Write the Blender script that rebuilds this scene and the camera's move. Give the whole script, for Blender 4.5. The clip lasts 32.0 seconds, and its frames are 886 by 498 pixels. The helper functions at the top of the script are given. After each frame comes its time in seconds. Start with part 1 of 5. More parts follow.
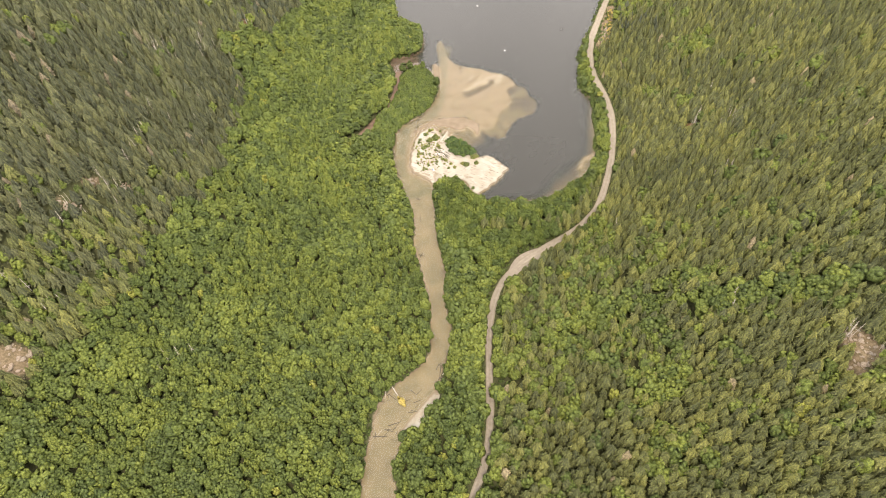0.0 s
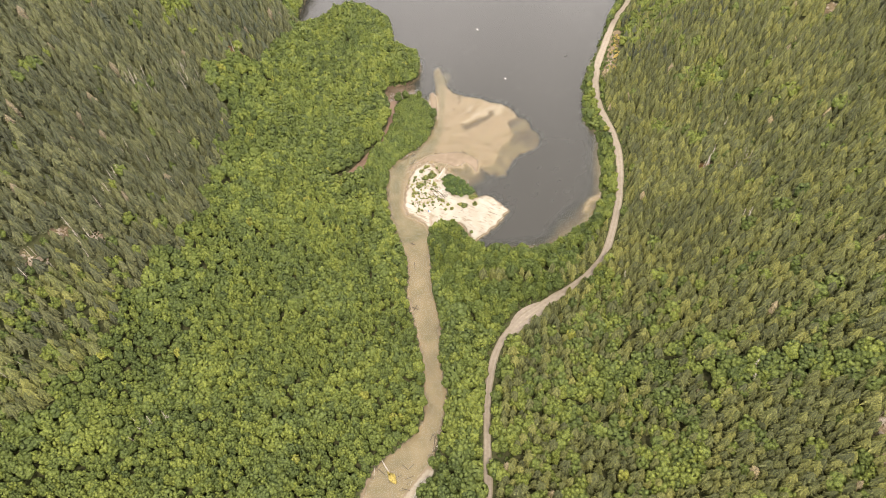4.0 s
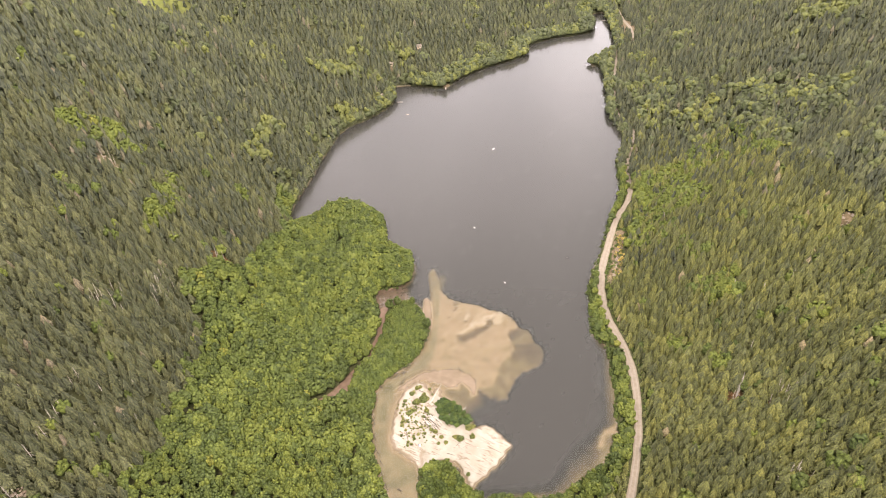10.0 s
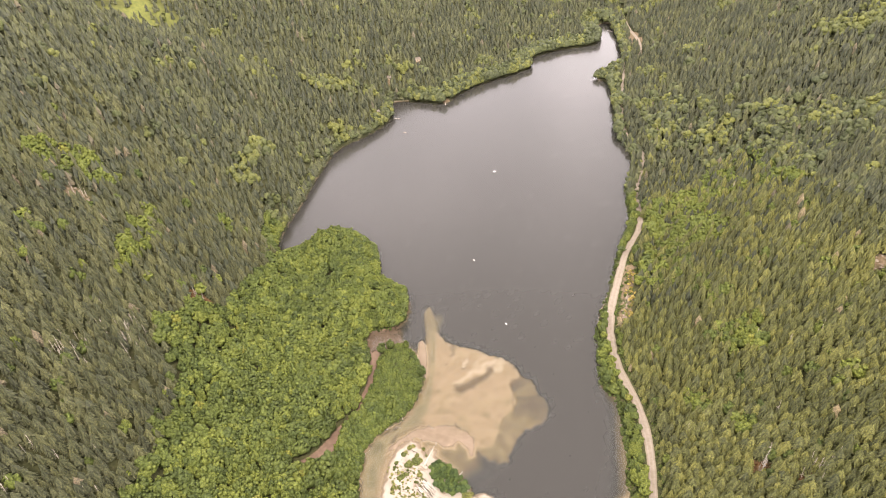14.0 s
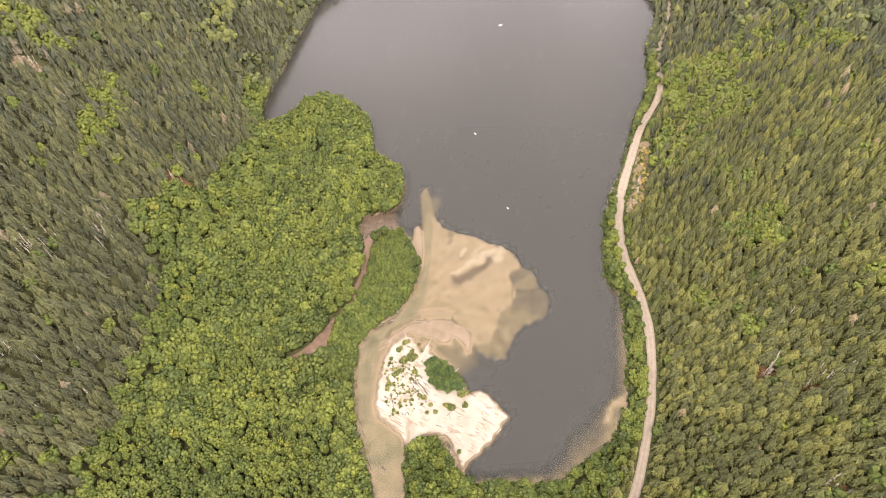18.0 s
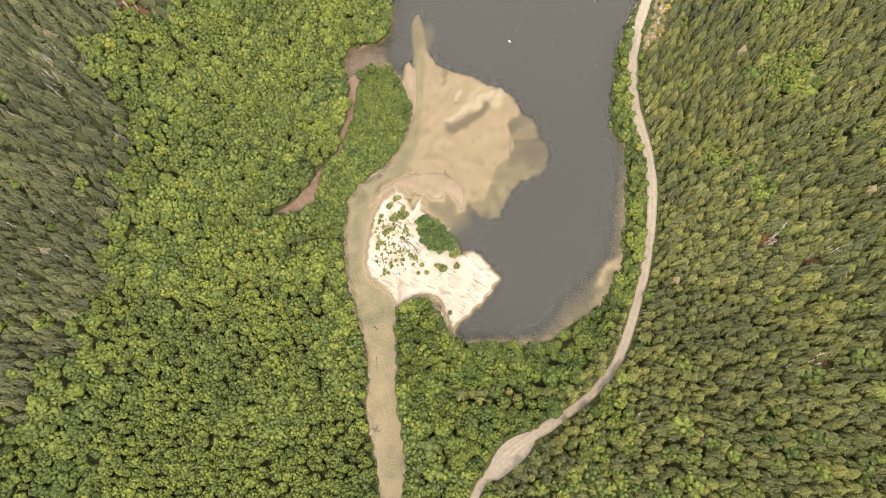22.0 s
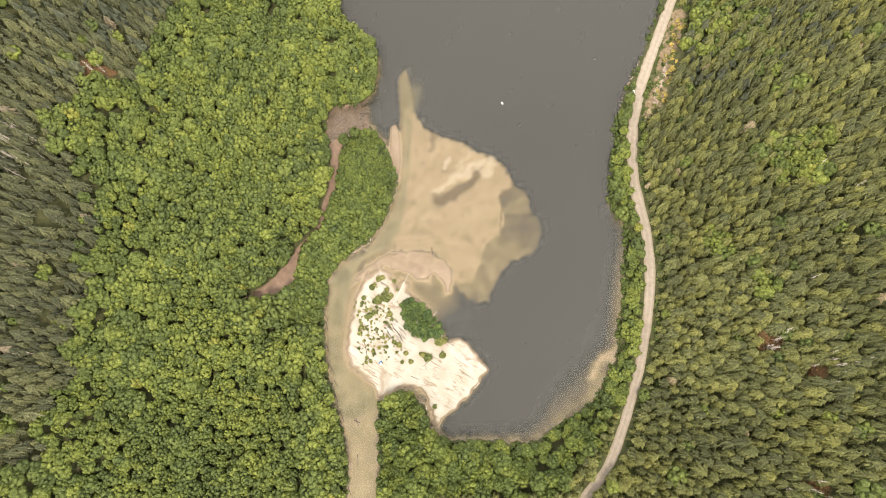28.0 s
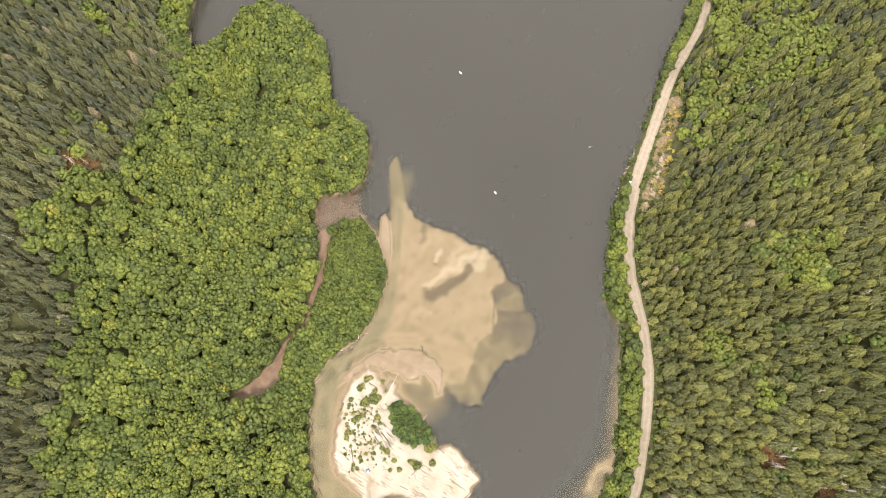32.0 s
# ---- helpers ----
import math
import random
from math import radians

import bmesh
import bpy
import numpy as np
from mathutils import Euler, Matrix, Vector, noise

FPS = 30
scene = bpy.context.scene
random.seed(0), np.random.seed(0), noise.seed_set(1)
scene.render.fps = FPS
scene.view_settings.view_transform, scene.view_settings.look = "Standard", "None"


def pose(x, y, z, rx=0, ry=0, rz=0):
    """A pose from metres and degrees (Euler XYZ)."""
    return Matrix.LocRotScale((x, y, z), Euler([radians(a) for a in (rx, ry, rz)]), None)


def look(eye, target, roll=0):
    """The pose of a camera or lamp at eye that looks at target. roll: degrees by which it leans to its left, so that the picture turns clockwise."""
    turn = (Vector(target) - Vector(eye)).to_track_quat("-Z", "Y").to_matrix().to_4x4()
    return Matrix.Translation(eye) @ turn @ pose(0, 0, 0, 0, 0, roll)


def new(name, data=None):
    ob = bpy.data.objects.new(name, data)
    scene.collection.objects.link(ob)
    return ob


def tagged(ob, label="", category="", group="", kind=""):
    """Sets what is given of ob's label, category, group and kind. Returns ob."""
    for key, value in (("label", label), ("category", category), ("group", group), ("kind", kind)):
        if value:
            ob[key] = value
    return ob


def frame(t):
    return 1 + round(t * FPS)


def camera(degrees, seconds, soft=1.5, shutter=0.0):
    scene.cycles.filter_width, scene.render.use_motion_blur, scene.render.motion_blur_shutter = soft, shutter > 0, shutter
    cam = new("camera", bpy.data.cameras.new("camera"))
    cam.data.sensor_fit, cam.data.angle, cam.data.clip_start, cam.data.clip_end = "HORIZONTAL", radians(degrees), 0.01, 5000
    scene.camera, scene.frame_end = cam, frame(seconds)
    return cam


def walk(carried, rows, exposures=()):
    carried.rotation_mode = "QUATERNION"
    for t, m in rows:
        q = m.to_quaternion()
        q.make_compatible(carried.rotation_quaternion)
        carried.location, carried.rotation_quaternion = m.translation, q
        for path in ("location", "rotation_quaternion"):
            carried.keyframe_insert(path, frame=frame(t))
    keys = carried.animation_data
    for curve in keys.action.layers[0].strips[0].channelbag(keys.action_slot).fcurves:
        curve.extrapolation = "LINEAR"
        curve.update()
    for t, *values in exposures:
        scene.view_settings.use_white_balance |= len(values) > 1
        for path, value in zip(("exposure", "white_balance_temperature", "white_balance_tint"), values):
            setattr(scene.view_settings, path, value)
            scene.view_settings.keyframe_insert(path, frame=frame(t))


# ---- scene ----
cam = camera(71.0, 32.0, soft=0.8)
METRES, EYE, TILT, LEAN, TURN = 470.0, 428.0, 0.0, 0.0, 0.0
ROWS = [
    (0.0, 0.0, 0.0, 0.0, -4.65, -50.67, 3.82),
    (0.5, 0.0025, 0.015, 0.0002, -4.63, -50.66, 3.82),
    (1.0, 0.0051, 0.0298, 0.0003, -4.61, -50.66, 3.83),
    (1.5, 0.0072, 0.0444, -0.0004, -4.59, -50.65, 3.83),
    (2.0, 0.0094, 0.0584, -0.0025, -4.55, -50.64, 3.85),
    (2.5, 0.0115, 0.0732, -0.0037, -4.5, -50.66, 3.81),
    (3.0, 0.014, 0.0887, -0.0037, -4.46, -50.65, 3.79),
    (3.5, 0.0166, 0.1043, -0.0034, -4.46, -50.63, 3.8),
    (5.5, 0.0281, 0.1652, -0.0029, -4.49, -50.64, 3.92),
    (6.0, 0.0306, 0.1803, -0.0028, -4.47, -50.64, 3.93),
    (6.5, 0.0332, 0.1972, -0.0019, -4.46, -50.41, 3.94),
    (7.0, 0.0356, 0.213, -0.0014, -4.43, -46.38, 3.94),
    (7.5, 0.0384, 0.2285, -0.0011, -4.4, -42.29, 3.99),
    (8.0, 0.0402, 0.2438, -0.0012, -4.37, -38.52, 3.98),
    (8.5, 0.0431, 0.2581, -0.0023, -4.32, -36.79, 3.96),
    (9.0, 0.0455, 0.2739, -0.0019, -4.31, -36.77, 3.95),
    (9.5, 0.0482, 0.2898, -0.0015, -4.29, -36.74, 3.94),
    (10.0, 0.0509, 0.3056, -0.0012, -4.27, -36.71, 3.94),
    (10.5, 0.0535, 0.3214, -0.0013, -4.25, -36.66, 3.94),
    (11.0, 0.0568, 0.3375, -0.0004, -4.2, -36.66, 3.94),
    (11.5, 0.0596, 0.3534, -0.0008, -4.16, -36.61, 3.95),
    (12.0, 0.0622, 0.3689, -0.0002, -4.14, -36.6, 3.95),
    (12.5, 0.0647, 0.3849, -0.0001, -4.11, -36.58, 3.95),
    (13.0, 0.0671, 0.401, 0.0005, -4.08, -36.58, 3.96),
    (13.5, 0.0698, 0.4168, 0.0004, -4.04, -36.56, 3.96),
    (15.5, 0.0806, 0.4801, 0.0008, -3.86, -39.08, 3.99),
    (16.0, 0.083, 0.496, 0.001, -3.8, -41.42, 3.99),
    (16.5, 0.0858, 0.5122, 0.0015, -3.75, -43.93, 4.02),
    (17.0, 0.0876, 0.5283, 0.0019, -3.73, -46.46, 4.01),
    (17.5, 0.0907, 0.5443, 0.0022, -3.69, -48.98, 4.03),
    (18.0, 0.0925, 0.5601, 0.0025, -3.65, -51.47, 4.0),
    (18.5, 0.0959, 0.5754, 0.0026, -3.59, -53.94, 4.04),
    (19.0, 0.0984, 0.5914, 0.0031, -3.56, -56.44, 4.04),
    (19.5, 0.1012, 0.6074, 0.0038, -3.5, -58.14, 4.05),
    (20.0, 0.1036, 0.6229, 0.0038, -3.44, -58.15, 4.05),
    (20.5, 0.1065, 0.6359, 0.0029, -3.36, -60.03, 4.05),
    (21.0, 0.1099, 0.6516, 0.0029, -3.34, -65.94, 4.06),
    (21.5, 0.1118, 0.6694, 0.0042, -3.38, -70.94, 3.96),
    (22.0, 0.1152, 0.6852, 0.0046, -3.35, -70.97, 3.99),
    (22.5, 0.1178, 0.7008, 0.0049, -3.33, -70.97, 3.97),
    (23.0, 0.1208, 0.7165, 0.0049, -3.31, -70.97, 3.98),
    (23.5, 0.1233, 0.732, 0.0053, -3.29, -71.03, 3.96),
    (24.0, 0.1261, 0.7468, 0.0054, -3.27, -71.77, 3.95),
    (24.5, 0.1282, 0.7624, 0.0055, -3.24, -72.0, 3.91),
    (25.0, 0.1304, 0.7776, 0.0059, -3.21, -72.03, 3.88),
    (25.5, 0.134, 0.791, 0.0058, -3.15, -73.34, 3.91),
    (27.5, 0.1445, 0.8532, 0.0073, -3.01, -73.9, 3.89),
    (28.0, 0.1471, 0.8684, 0.0075, -2.99, -73.9, 3.89),
    (28.5, 0.1494, 0.8829, 0.0075, -2.98, -73.88, 3.87),
    (29.0, 0.1522, 0.8979, 0.0079, -2.96, -73.92, 3.88),
    (29.5, 0.1539, 0.9125, 0.0079, -2.94, -73.63, 3.83),
    (30.0, 0.1569, 0.9275, 0.008, -2.91, -72.73, 3.83),
    (30.5, 0.1592, 0.9422, 0.0082, -2.89, -71.96, 3.81),
    (31.0, 0.1621, 0.9577, 0.0087, -2.88, -71.95, 3.83),
    (31.5, 0.1645, 0.9724, 0.0087, -2.87, -71.86, 3.83),
    (32.0, 0.1679, 0.9847, 0.0105, -2.85, -71.86, 3.9),
]
walk(cam, [(t, pose(0, 0, EYE, TILT, LEAN, TURN) @ pose(METRES * x, METRES * y, METRES * z, 90 + pitch, roll, yaw)) for t, x, y, z, yaw, pitch, roll in ROWS], exposures=[(0.0, 1.25, 7300, 14), (6.0, 1.27, 7300, 16), (9.0, 1.28, 7300, 20), (13.0, 1.32, 7300, 22), (18.0, 1.38, 7300, 22), (22.0, 1.35, 7300, 13), (25.0, 1.33, 7300, 13), (32.0, 1.36, 7300, 14)])

# ---- light ----
SUN_ELEVATION, SUN_AZIMUTH = 60.0, 172.0      # degrees; azimuth clockwise from +y
world = bpy.data.worlds.new("sky")
scene.world = world
world.use_nodes = True
wn, wl = world.node_tree.nodes, world.node_tree.links
wn.clear()
w_sky = wn.new("ShaderNodeTexSky")
w_sky.sky_type, w_sky.sun_disc = "NISHITA", False
w_sky.sun_elevation, w_sky.sun_rotation = radians(SUN_ELEVATION), radians(SUN_AZIMUTH)
w_sky.air_density, w_sky.dust_density, w_sky.ozone_density = 1.0, 3.0, 1.0
w_geo = wn.new("ShaderNodeTexCoord")
w_noise = wn.new("ShaderNodeTexNoise")
w_noise.inputs["Scale"].default_value, w_noise.inputs["Detail"].default_value = 2.6, 5.0
w_ramp = wn.new("ShaderNodeValToRGB")
w_ramp.color_ramp.elements[0].position, w_ramp.color_ramp.elements[0].color = 0.36, (5.6, 5.9, 6.3, 1)
w_ramp.color_ramp.elements[1].position, w_ramp.color_ramp.elements[1].color = 0.64, (12.2, 12.4, 12.8, 1)
w_mix = wn.new("ShaderNodeMix")
w_mix.data_type = "RGBA"
w_mix.inputs[0].default_value = 0.88
w_bg, w_out = wn.new("ShaderNodeBackground"), wn.new("ShaderNodeOutputWorld")
w_bg.inputs["Strength"].default_value = 0.15
wl.new(w_geo.outputs["Generated"], w_noise.inputs["Vector"])
wl.new(w_noise.outputs["Fac"], w_ramp.inputs["Fac"])
wl.new(w_sky.outputs["Color"], w_mix.inputs[6])
w_split, w_low, w_pale = wn.new("ShaderNodeSeparateXYZ"), wn.new("ShaderNodeMapRange"), wn.new("ShaderNodeVectorMath")
w_low.interpolation_type = "SMOOTHSTEP"      # an overcast sky, paler towards the horizon
w_low.inputs["From Min"].default_value, w_low.inputs["From Max"].default_value = 0.28, 0.85
w_low.inputs["To Min"].default_value, w_low.inputs["To Max"].default_value = 1.45, 0.78
w_pale.operation = "SCALE"
wl.new(w_geo.outputs["Generated"], w_split.inputs[0])
wl.new(w_split.outputs["Z"], w_low.inputs["Value"])
wl.new(w_ramp.outputs["Color"], w_pale.inputs[0])
wl.new(w_low.outputs["Result"], w_pale.inputs["Scale"])
wl.new(w_pale.outputs["Vector"], w_mix.inputs[7])
wl.new(w_mix.outputs[2], w_bg.inputs["Color"])
wl.new(w_bg.outputs["Background"], w_out.inputs["Surface"])

sun = new("sun", bpy.data.lights.new("sun", "SUN"))
sun.data.energy, sun.data.angle, sun.data.color = 1.5, radians(10), (1.0, 0.955, 0.87)
saz, sel = radians(SUN_AZIMUTH), radians(SUN_ELEVATION)
sun.matrix_world = look((math.sin(saz) * math.cos(sel) * 900, math.cos(saz) * math.cos(sel) * 900, math.sin(sel) * 900), (0, 0, 0))


# ---- materials ----
class Nodes:
    """A short hand for node materials."""

    def __init__(self, name, rough=0.8, spec=0.3):
        self.m = bpy.data.materials.new(name)
        self.m.use_nodes = True
        self.t = self.m.node_tree
        self.bsdf = self.t.nodes["Principled BSDF"]
        self.out = self.t.nodes["Material Output"]
        self.bsdf.inputs["Roughness"].default_value = rough
        self.bsdf.inputs["Specular IOR Level"].default_value = spec
        self.geo = self.add("ShaderNodeNewGeometry")
        self.pos = self.geo.outputs["Position"]

    def add(self, kind):
        return self.t.nodes.new(kind)

    def link(self, a, b):
        self.t.links.new(a, b)

    def noise(self, scale, detail=4.0, rough=0.55, vec=None):
        n = self.add("ShaderNodeTexNoise")
        n.inputs["Scale"].default_value, n.inputs["Detail"].default_value, n.inputs["Roughness"].default_value = scale, detail, rough
        self.link(vec or self.pos, n.inputs["Vector"])
        return n.outputs["Fac"]

    def ramp(self, fac, stops):
        r = self.add("ShaderNodeValToRGB")
        e = r.color_ramp.elements
        while len(e) < len(stops):
            e.new(0.5)
        for k, (p, c) in zip(e, stops):
            k.position, k.color = p, (*c, 1) if len(c) == 3 else c
        self.link(fac, r.inputs["Fac"])
        return r.outputs["Color"]

    def mix(self, fac, a, b, blend="MIX"):
        n = self.add("ShaderNodeMix")
        n.data_type, n.blend_type = "RGBA", blend
        for v, s in ((fac, n.inputs[0]), (a, n.inputs[6]), (b, n.inputs[7])):
            if isinstance(v, (int, float)):
                s.default_value = v
            elif isinstance(v, tuple):
                s.default_value = (*v, 1)
            else:
                self.link(v, s)
        return n.outputs[2]

    def math(self, op, a, b=0.0, clamp=False):
        n = self.add("ShaderNodeMath")
        n.operation, n.use_clamp = op, clamp
        for v, s in ((a, n.inputs[0]), (b, n.inputs[1])):
            if isinstance(v, (int, float)):
                s.default_value = v
            else:
                self.link(v, s)
        return n.outputs[0]

    def span(self, v, lo, hi):
        n = self.add("ShaderNodeMapRange")
        n.inputs["From Min"].default_value, n.inputs["From Max"].default_value = lo, hi
        self.link(v, n.inputs["Value"])
        return n.outputs["Result"]

    def attr(self, name):
        n = self.add("ShaderNodeAttribute")
        n.attribute_name = name
        return n.outputs["Fac"]

    def rnd(self):
        return self.add("ShaderNodeObjectInfo").outputs["Random"]

    def island(self):
        return self.geo.outputs["Random Per Island"]

    def z(self):
        s = self.add("ShaderNodeSeparateXYZ")
        self.link(self.pos, s.inputs[0])
        return s.outputs["Z"]

    def bump(self, h, dist, strength=1.0):
        b = self.add("ShaderNodeBump")
        b.inputs["Distance"].default_value, b.inputs["Strength"].default_value = dist, strength
        self.link(h, b.inputs["Height"])
        self.link(b.outputs["Normal"], self.bsdf.inputs["Normal"])

    def done(self, colour):
        if isinstance(colour, tuple):
            self.bsdf.inputs["Base Color"].default_value = (*colour, 1)
        else:
            self.link(colour, self.bsdf.inputs["Base Color"])
        return self.m


def leaf_material(name, dark, mid, light, single, tip=None, inner=None, dead=None, clump=0.09, glow=0.28, relief=0.7):
    """Foliage: the tree's own hue, clump by clump variation, paler young tips and dark inner boughs that also paint in
    bough shading, some light through the leaves.
    """
    n = Nodes(name, 0.6, 0.3)
    tree = n.rnd() if single else n.attr("tint")
    c = n.ramp(tree, [(0.0, dark), (0.5, mid), (0.88, light), (0.97, light), (1.0, dead or light)])
    c = n.mix(n.math("MULTIPLY", n.island(), clump), c, n.mix(1.0, c, (1.75, 1.65, 1.35), "MULTIPLY"))
    big = n.noise(0.02, 3.0)
    c = n.mix(n.math("MULTIPLY", n.span(big, 0.42, 0.66), 0.25), c, n.mix(1.0, c, (0.74, 0.72, 0.70), "MULTIPLY"))
    # young tips paler, inner boughs dark; the contrast also paints in bough shading
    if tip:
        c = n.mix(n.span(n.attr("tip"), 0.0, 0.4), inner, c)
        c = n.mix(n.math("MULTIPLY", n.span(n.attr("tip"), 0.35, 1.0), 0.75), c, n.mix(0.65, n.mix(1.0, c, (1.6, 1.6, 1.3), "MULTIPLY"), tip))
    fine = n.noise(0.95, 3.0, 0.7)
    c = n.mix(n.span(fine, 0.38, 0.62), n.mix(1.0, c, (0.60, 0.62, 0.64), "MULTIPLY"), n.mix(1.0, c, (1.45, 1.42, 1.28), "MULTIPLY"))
    if relief:
        n.bump(n.noise(1.0, 3.0, 0.65), relief)
    n.done(c)
    through_leaf, both = n.add("ShaderNodeBsdfTranslucent"), n.add("ShaderNodeMixShader")
    n.link(c, through_leaf.inputs["Color"])
    both.inputs[0].default_value = glow
    n.link(n.bsdf.outputs[0], both.inputs[1])
    n.link(through_leaf.outputs[0], both.inputs[2])
    n.link(both.outputs[0], n.out.inputs["Surface"])
    return n.m


CONIFER = ((0.050, 0.058, 0.031), (0.083, 0.092, 0.038), (0.132, 0.136, 0.046))
CONIFER_DRY = ((0.036, 0.042, 0.026), (0.058, 0.065, 0.034), (0.090, 0.095, 0.045))
# distant conifers: haze put into the colour as greyer, bluer greens
CONIFER_HAZE = ((0.041, 0.049, 0.036), (0.068, 0.077, 0.046), (0.102, 0.111, 0.056))
BROAD = ((0.072, 0.100, 0.030), (0.112, 0.145, 0.036), (0.158, 0.190, 0.042))
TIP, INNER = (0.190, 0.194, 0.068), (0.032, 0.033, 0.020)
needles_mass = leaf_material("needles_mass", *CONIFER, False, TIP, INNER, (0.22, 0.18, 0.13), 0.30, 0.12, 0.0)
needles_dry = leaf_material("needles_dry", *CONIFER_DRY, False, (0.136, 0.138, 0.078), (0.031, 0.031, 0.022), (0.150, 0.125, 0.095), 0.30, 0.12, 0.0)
needles_haze = leaf_material("needles_haze", *CONIFER_HAZE, False, (0.150, 0.158, 0.088), (0.034, 0.036, 0.028), (0.135, 0.118, 0.090), 0.30, 0.12, 0.0)
# distant broadleaf crowns, greyed by the same haze in the colour
leaves_haze = leaf_material("leaves_haze", (0.074, 0.090, 0.046), (0.104, 0.124, 0.056), (0.170, 0.186, 0.056), False)
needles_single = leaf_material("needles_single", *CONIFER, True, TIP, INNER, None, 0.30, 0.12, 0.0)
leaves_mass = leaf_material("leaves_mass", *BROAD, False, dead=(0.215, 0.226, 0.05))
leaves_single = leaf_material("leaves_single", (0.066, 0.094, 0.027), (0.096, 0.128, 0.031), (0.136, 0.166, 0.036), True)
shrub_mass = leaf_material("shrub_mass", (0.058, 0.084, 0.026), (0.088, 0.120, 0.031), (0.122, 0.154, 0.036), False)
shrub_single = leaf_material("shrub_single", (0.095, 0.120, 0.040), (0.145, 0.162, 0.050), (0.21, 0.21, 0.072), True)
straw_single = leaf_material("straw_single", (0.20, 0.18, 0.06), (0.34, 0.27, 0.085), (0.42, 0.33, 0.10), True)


def make_bark(name, a, b):
    n = Nodes(name, 0.9, 0.15)
    f = n.noise(3.0, 5.0)
    n.bump(f, 0.03)
    return n.done(n.mix(f, a, b))


bark = make_bark("bark", (0.10, 0.075, 0.055), (0.22, 0.18, 0.14))
dead_wood = make_bark("dead_wood", (0.27, 0.24, 0.20), (0.54, 0.50, 0.44))
wet_and_gap_wood = make_bark("wet_and_gap_wood", (0.045, 0.038, 0.030), (0.16, 0.135, 0.10))


def make_ground():
    """Forest floor, sand, mud and the bed of the lake, by height and by what lies there."""
    n = Nodes("ground", 0.92, 0.2)
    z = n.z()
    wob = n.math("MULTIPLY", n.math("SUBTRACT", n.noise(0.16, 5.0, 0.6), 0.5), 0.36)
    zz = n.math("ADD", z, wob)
    # the bed darkens with depth: light lost in the water, put into its colour
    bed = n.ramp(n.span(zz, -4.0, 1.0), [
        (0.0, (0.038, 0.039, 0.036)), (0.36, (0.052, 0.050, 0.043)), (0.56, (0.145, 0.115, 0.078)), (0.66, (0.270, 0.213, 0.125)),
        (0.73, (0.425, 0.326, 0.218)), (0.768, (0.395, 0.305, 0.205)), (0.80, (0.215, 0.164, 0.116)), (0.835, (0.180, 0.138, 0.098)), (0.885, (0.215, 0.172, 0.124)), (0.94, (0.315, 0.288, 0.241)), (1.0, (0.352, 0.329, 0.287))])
    bed = n.mix(n.math("MULTIPLY", n.attr("silt"), n.span(zz, 0.30, 0.02)), bed, n.ramp(n.noise(0.06, 4.0), [(0.36, (0.222, 0.194, 0.112)), (0.5, (0.290, 0.246, 0.146)), (0.62, (0.350, 0.292, 0.182))]))
    at = n.add("ShaderNodeSeparateXYZ")
    n.link(n.pos, at.inputs[0])
    ex, ey = n.math("SUBTRACT", at.outputs["X"], -6.0), n.math("SUBTRACT", at.outputs["Y"], 540.0)
    spoke = n.add("ShaderNodeCombineXYZ")      # lanes of sand spread out from the river's mouth
    n.link(n.math("MULTIPLY", n.math("ARCTAN2", ey, ex), 5.0), spoke.inputs["X"])
    n.link(n.math("MULTIPLY", n.math("SQRT", n.math("ADD", n.math("MULTIPLY", ex, ex), n.math("MULTIPLY", ey, ey))), 0.03), spoke.inputs["Y"])
    lane = n.noise(1.0, 5.0, 0.6, spoke.outputs["Vector"])
    bed = n.mix(n.span(lane, 0.38, 0.66), n.mix(1.0, bed, (0.86, 0.85, 0.81), "MULTIPLY"), n.mix(1.0, bed, (1.08, 1.07, 1.07), "MULTIPLY"))
    ridge = n.span(n.math("ADD", n.attr("pale"), n.math("MULTIPLY", n.math("SUBTRACT", n.noise(0.22, 5.0, 0.65), 0.5), 1.3)), 0.12, 0.95)
    bed = n.mix(n.math("MULTIPLY", n.math("MULTIPLY", ridge, n.span(n.attr("pale"), 0.04, 0.35)), 0.85), bed, (0.56, 0.465, 0.36))
    hollow = n.span(n.math("ADD", n.attr("hollow"), n.math("MULTIPLY", n.math("SUBTRACT", n.noise(0.3, 5.0, 0.65), 0.5), 1.1)), 0.10, 0.75)
    bed = n.mix(n.math("MULTIPLY", n.math("MULTIPLY", hollow, n.span(n.attr("hollow"), 0.04, 0.3)), 0.85), bed, (0.165, 0.118, 0.072))
    grain = n.noise(1.3, 6.0, 0.65)
    bed = n.mix(n.span(grain, 0.3, 0.75), n.mix(1.0, bed, (0.90, 0.89, 0.88), "MULTIPLY"), bed)
    streak = n.noise(0.05, 3.0)
    bed = n.mix(n.math("MULTIPLY", n.span(streak, 0.45, 0.7), 0.22), bed, n.mix(1.0, bed, (0.92, 1.02, 0.86), "MULTIPLY"))
    sep = n.add("ShaderNodeMapping")
    turned = n.add("ShaderNodeVectorRotate")
    turned.rotation_type = "Z_AXIS"
    turned.inputs["Angle"].default_value = radians(34)
    n.link(n.pos, turned.inputs["Vector"])
    sep.inputs["Scale"].default_value = (0.045, 0.24, 0.2)
    n.link(turned.outputs["Vector"], sep.inputs["Vector"])
    rill = n.math("ABSOLUTE", n.math("SUBTRACT", n.noise(1.0, 4.0, 0.6, sep.outputs["Vector"]), 0.5))
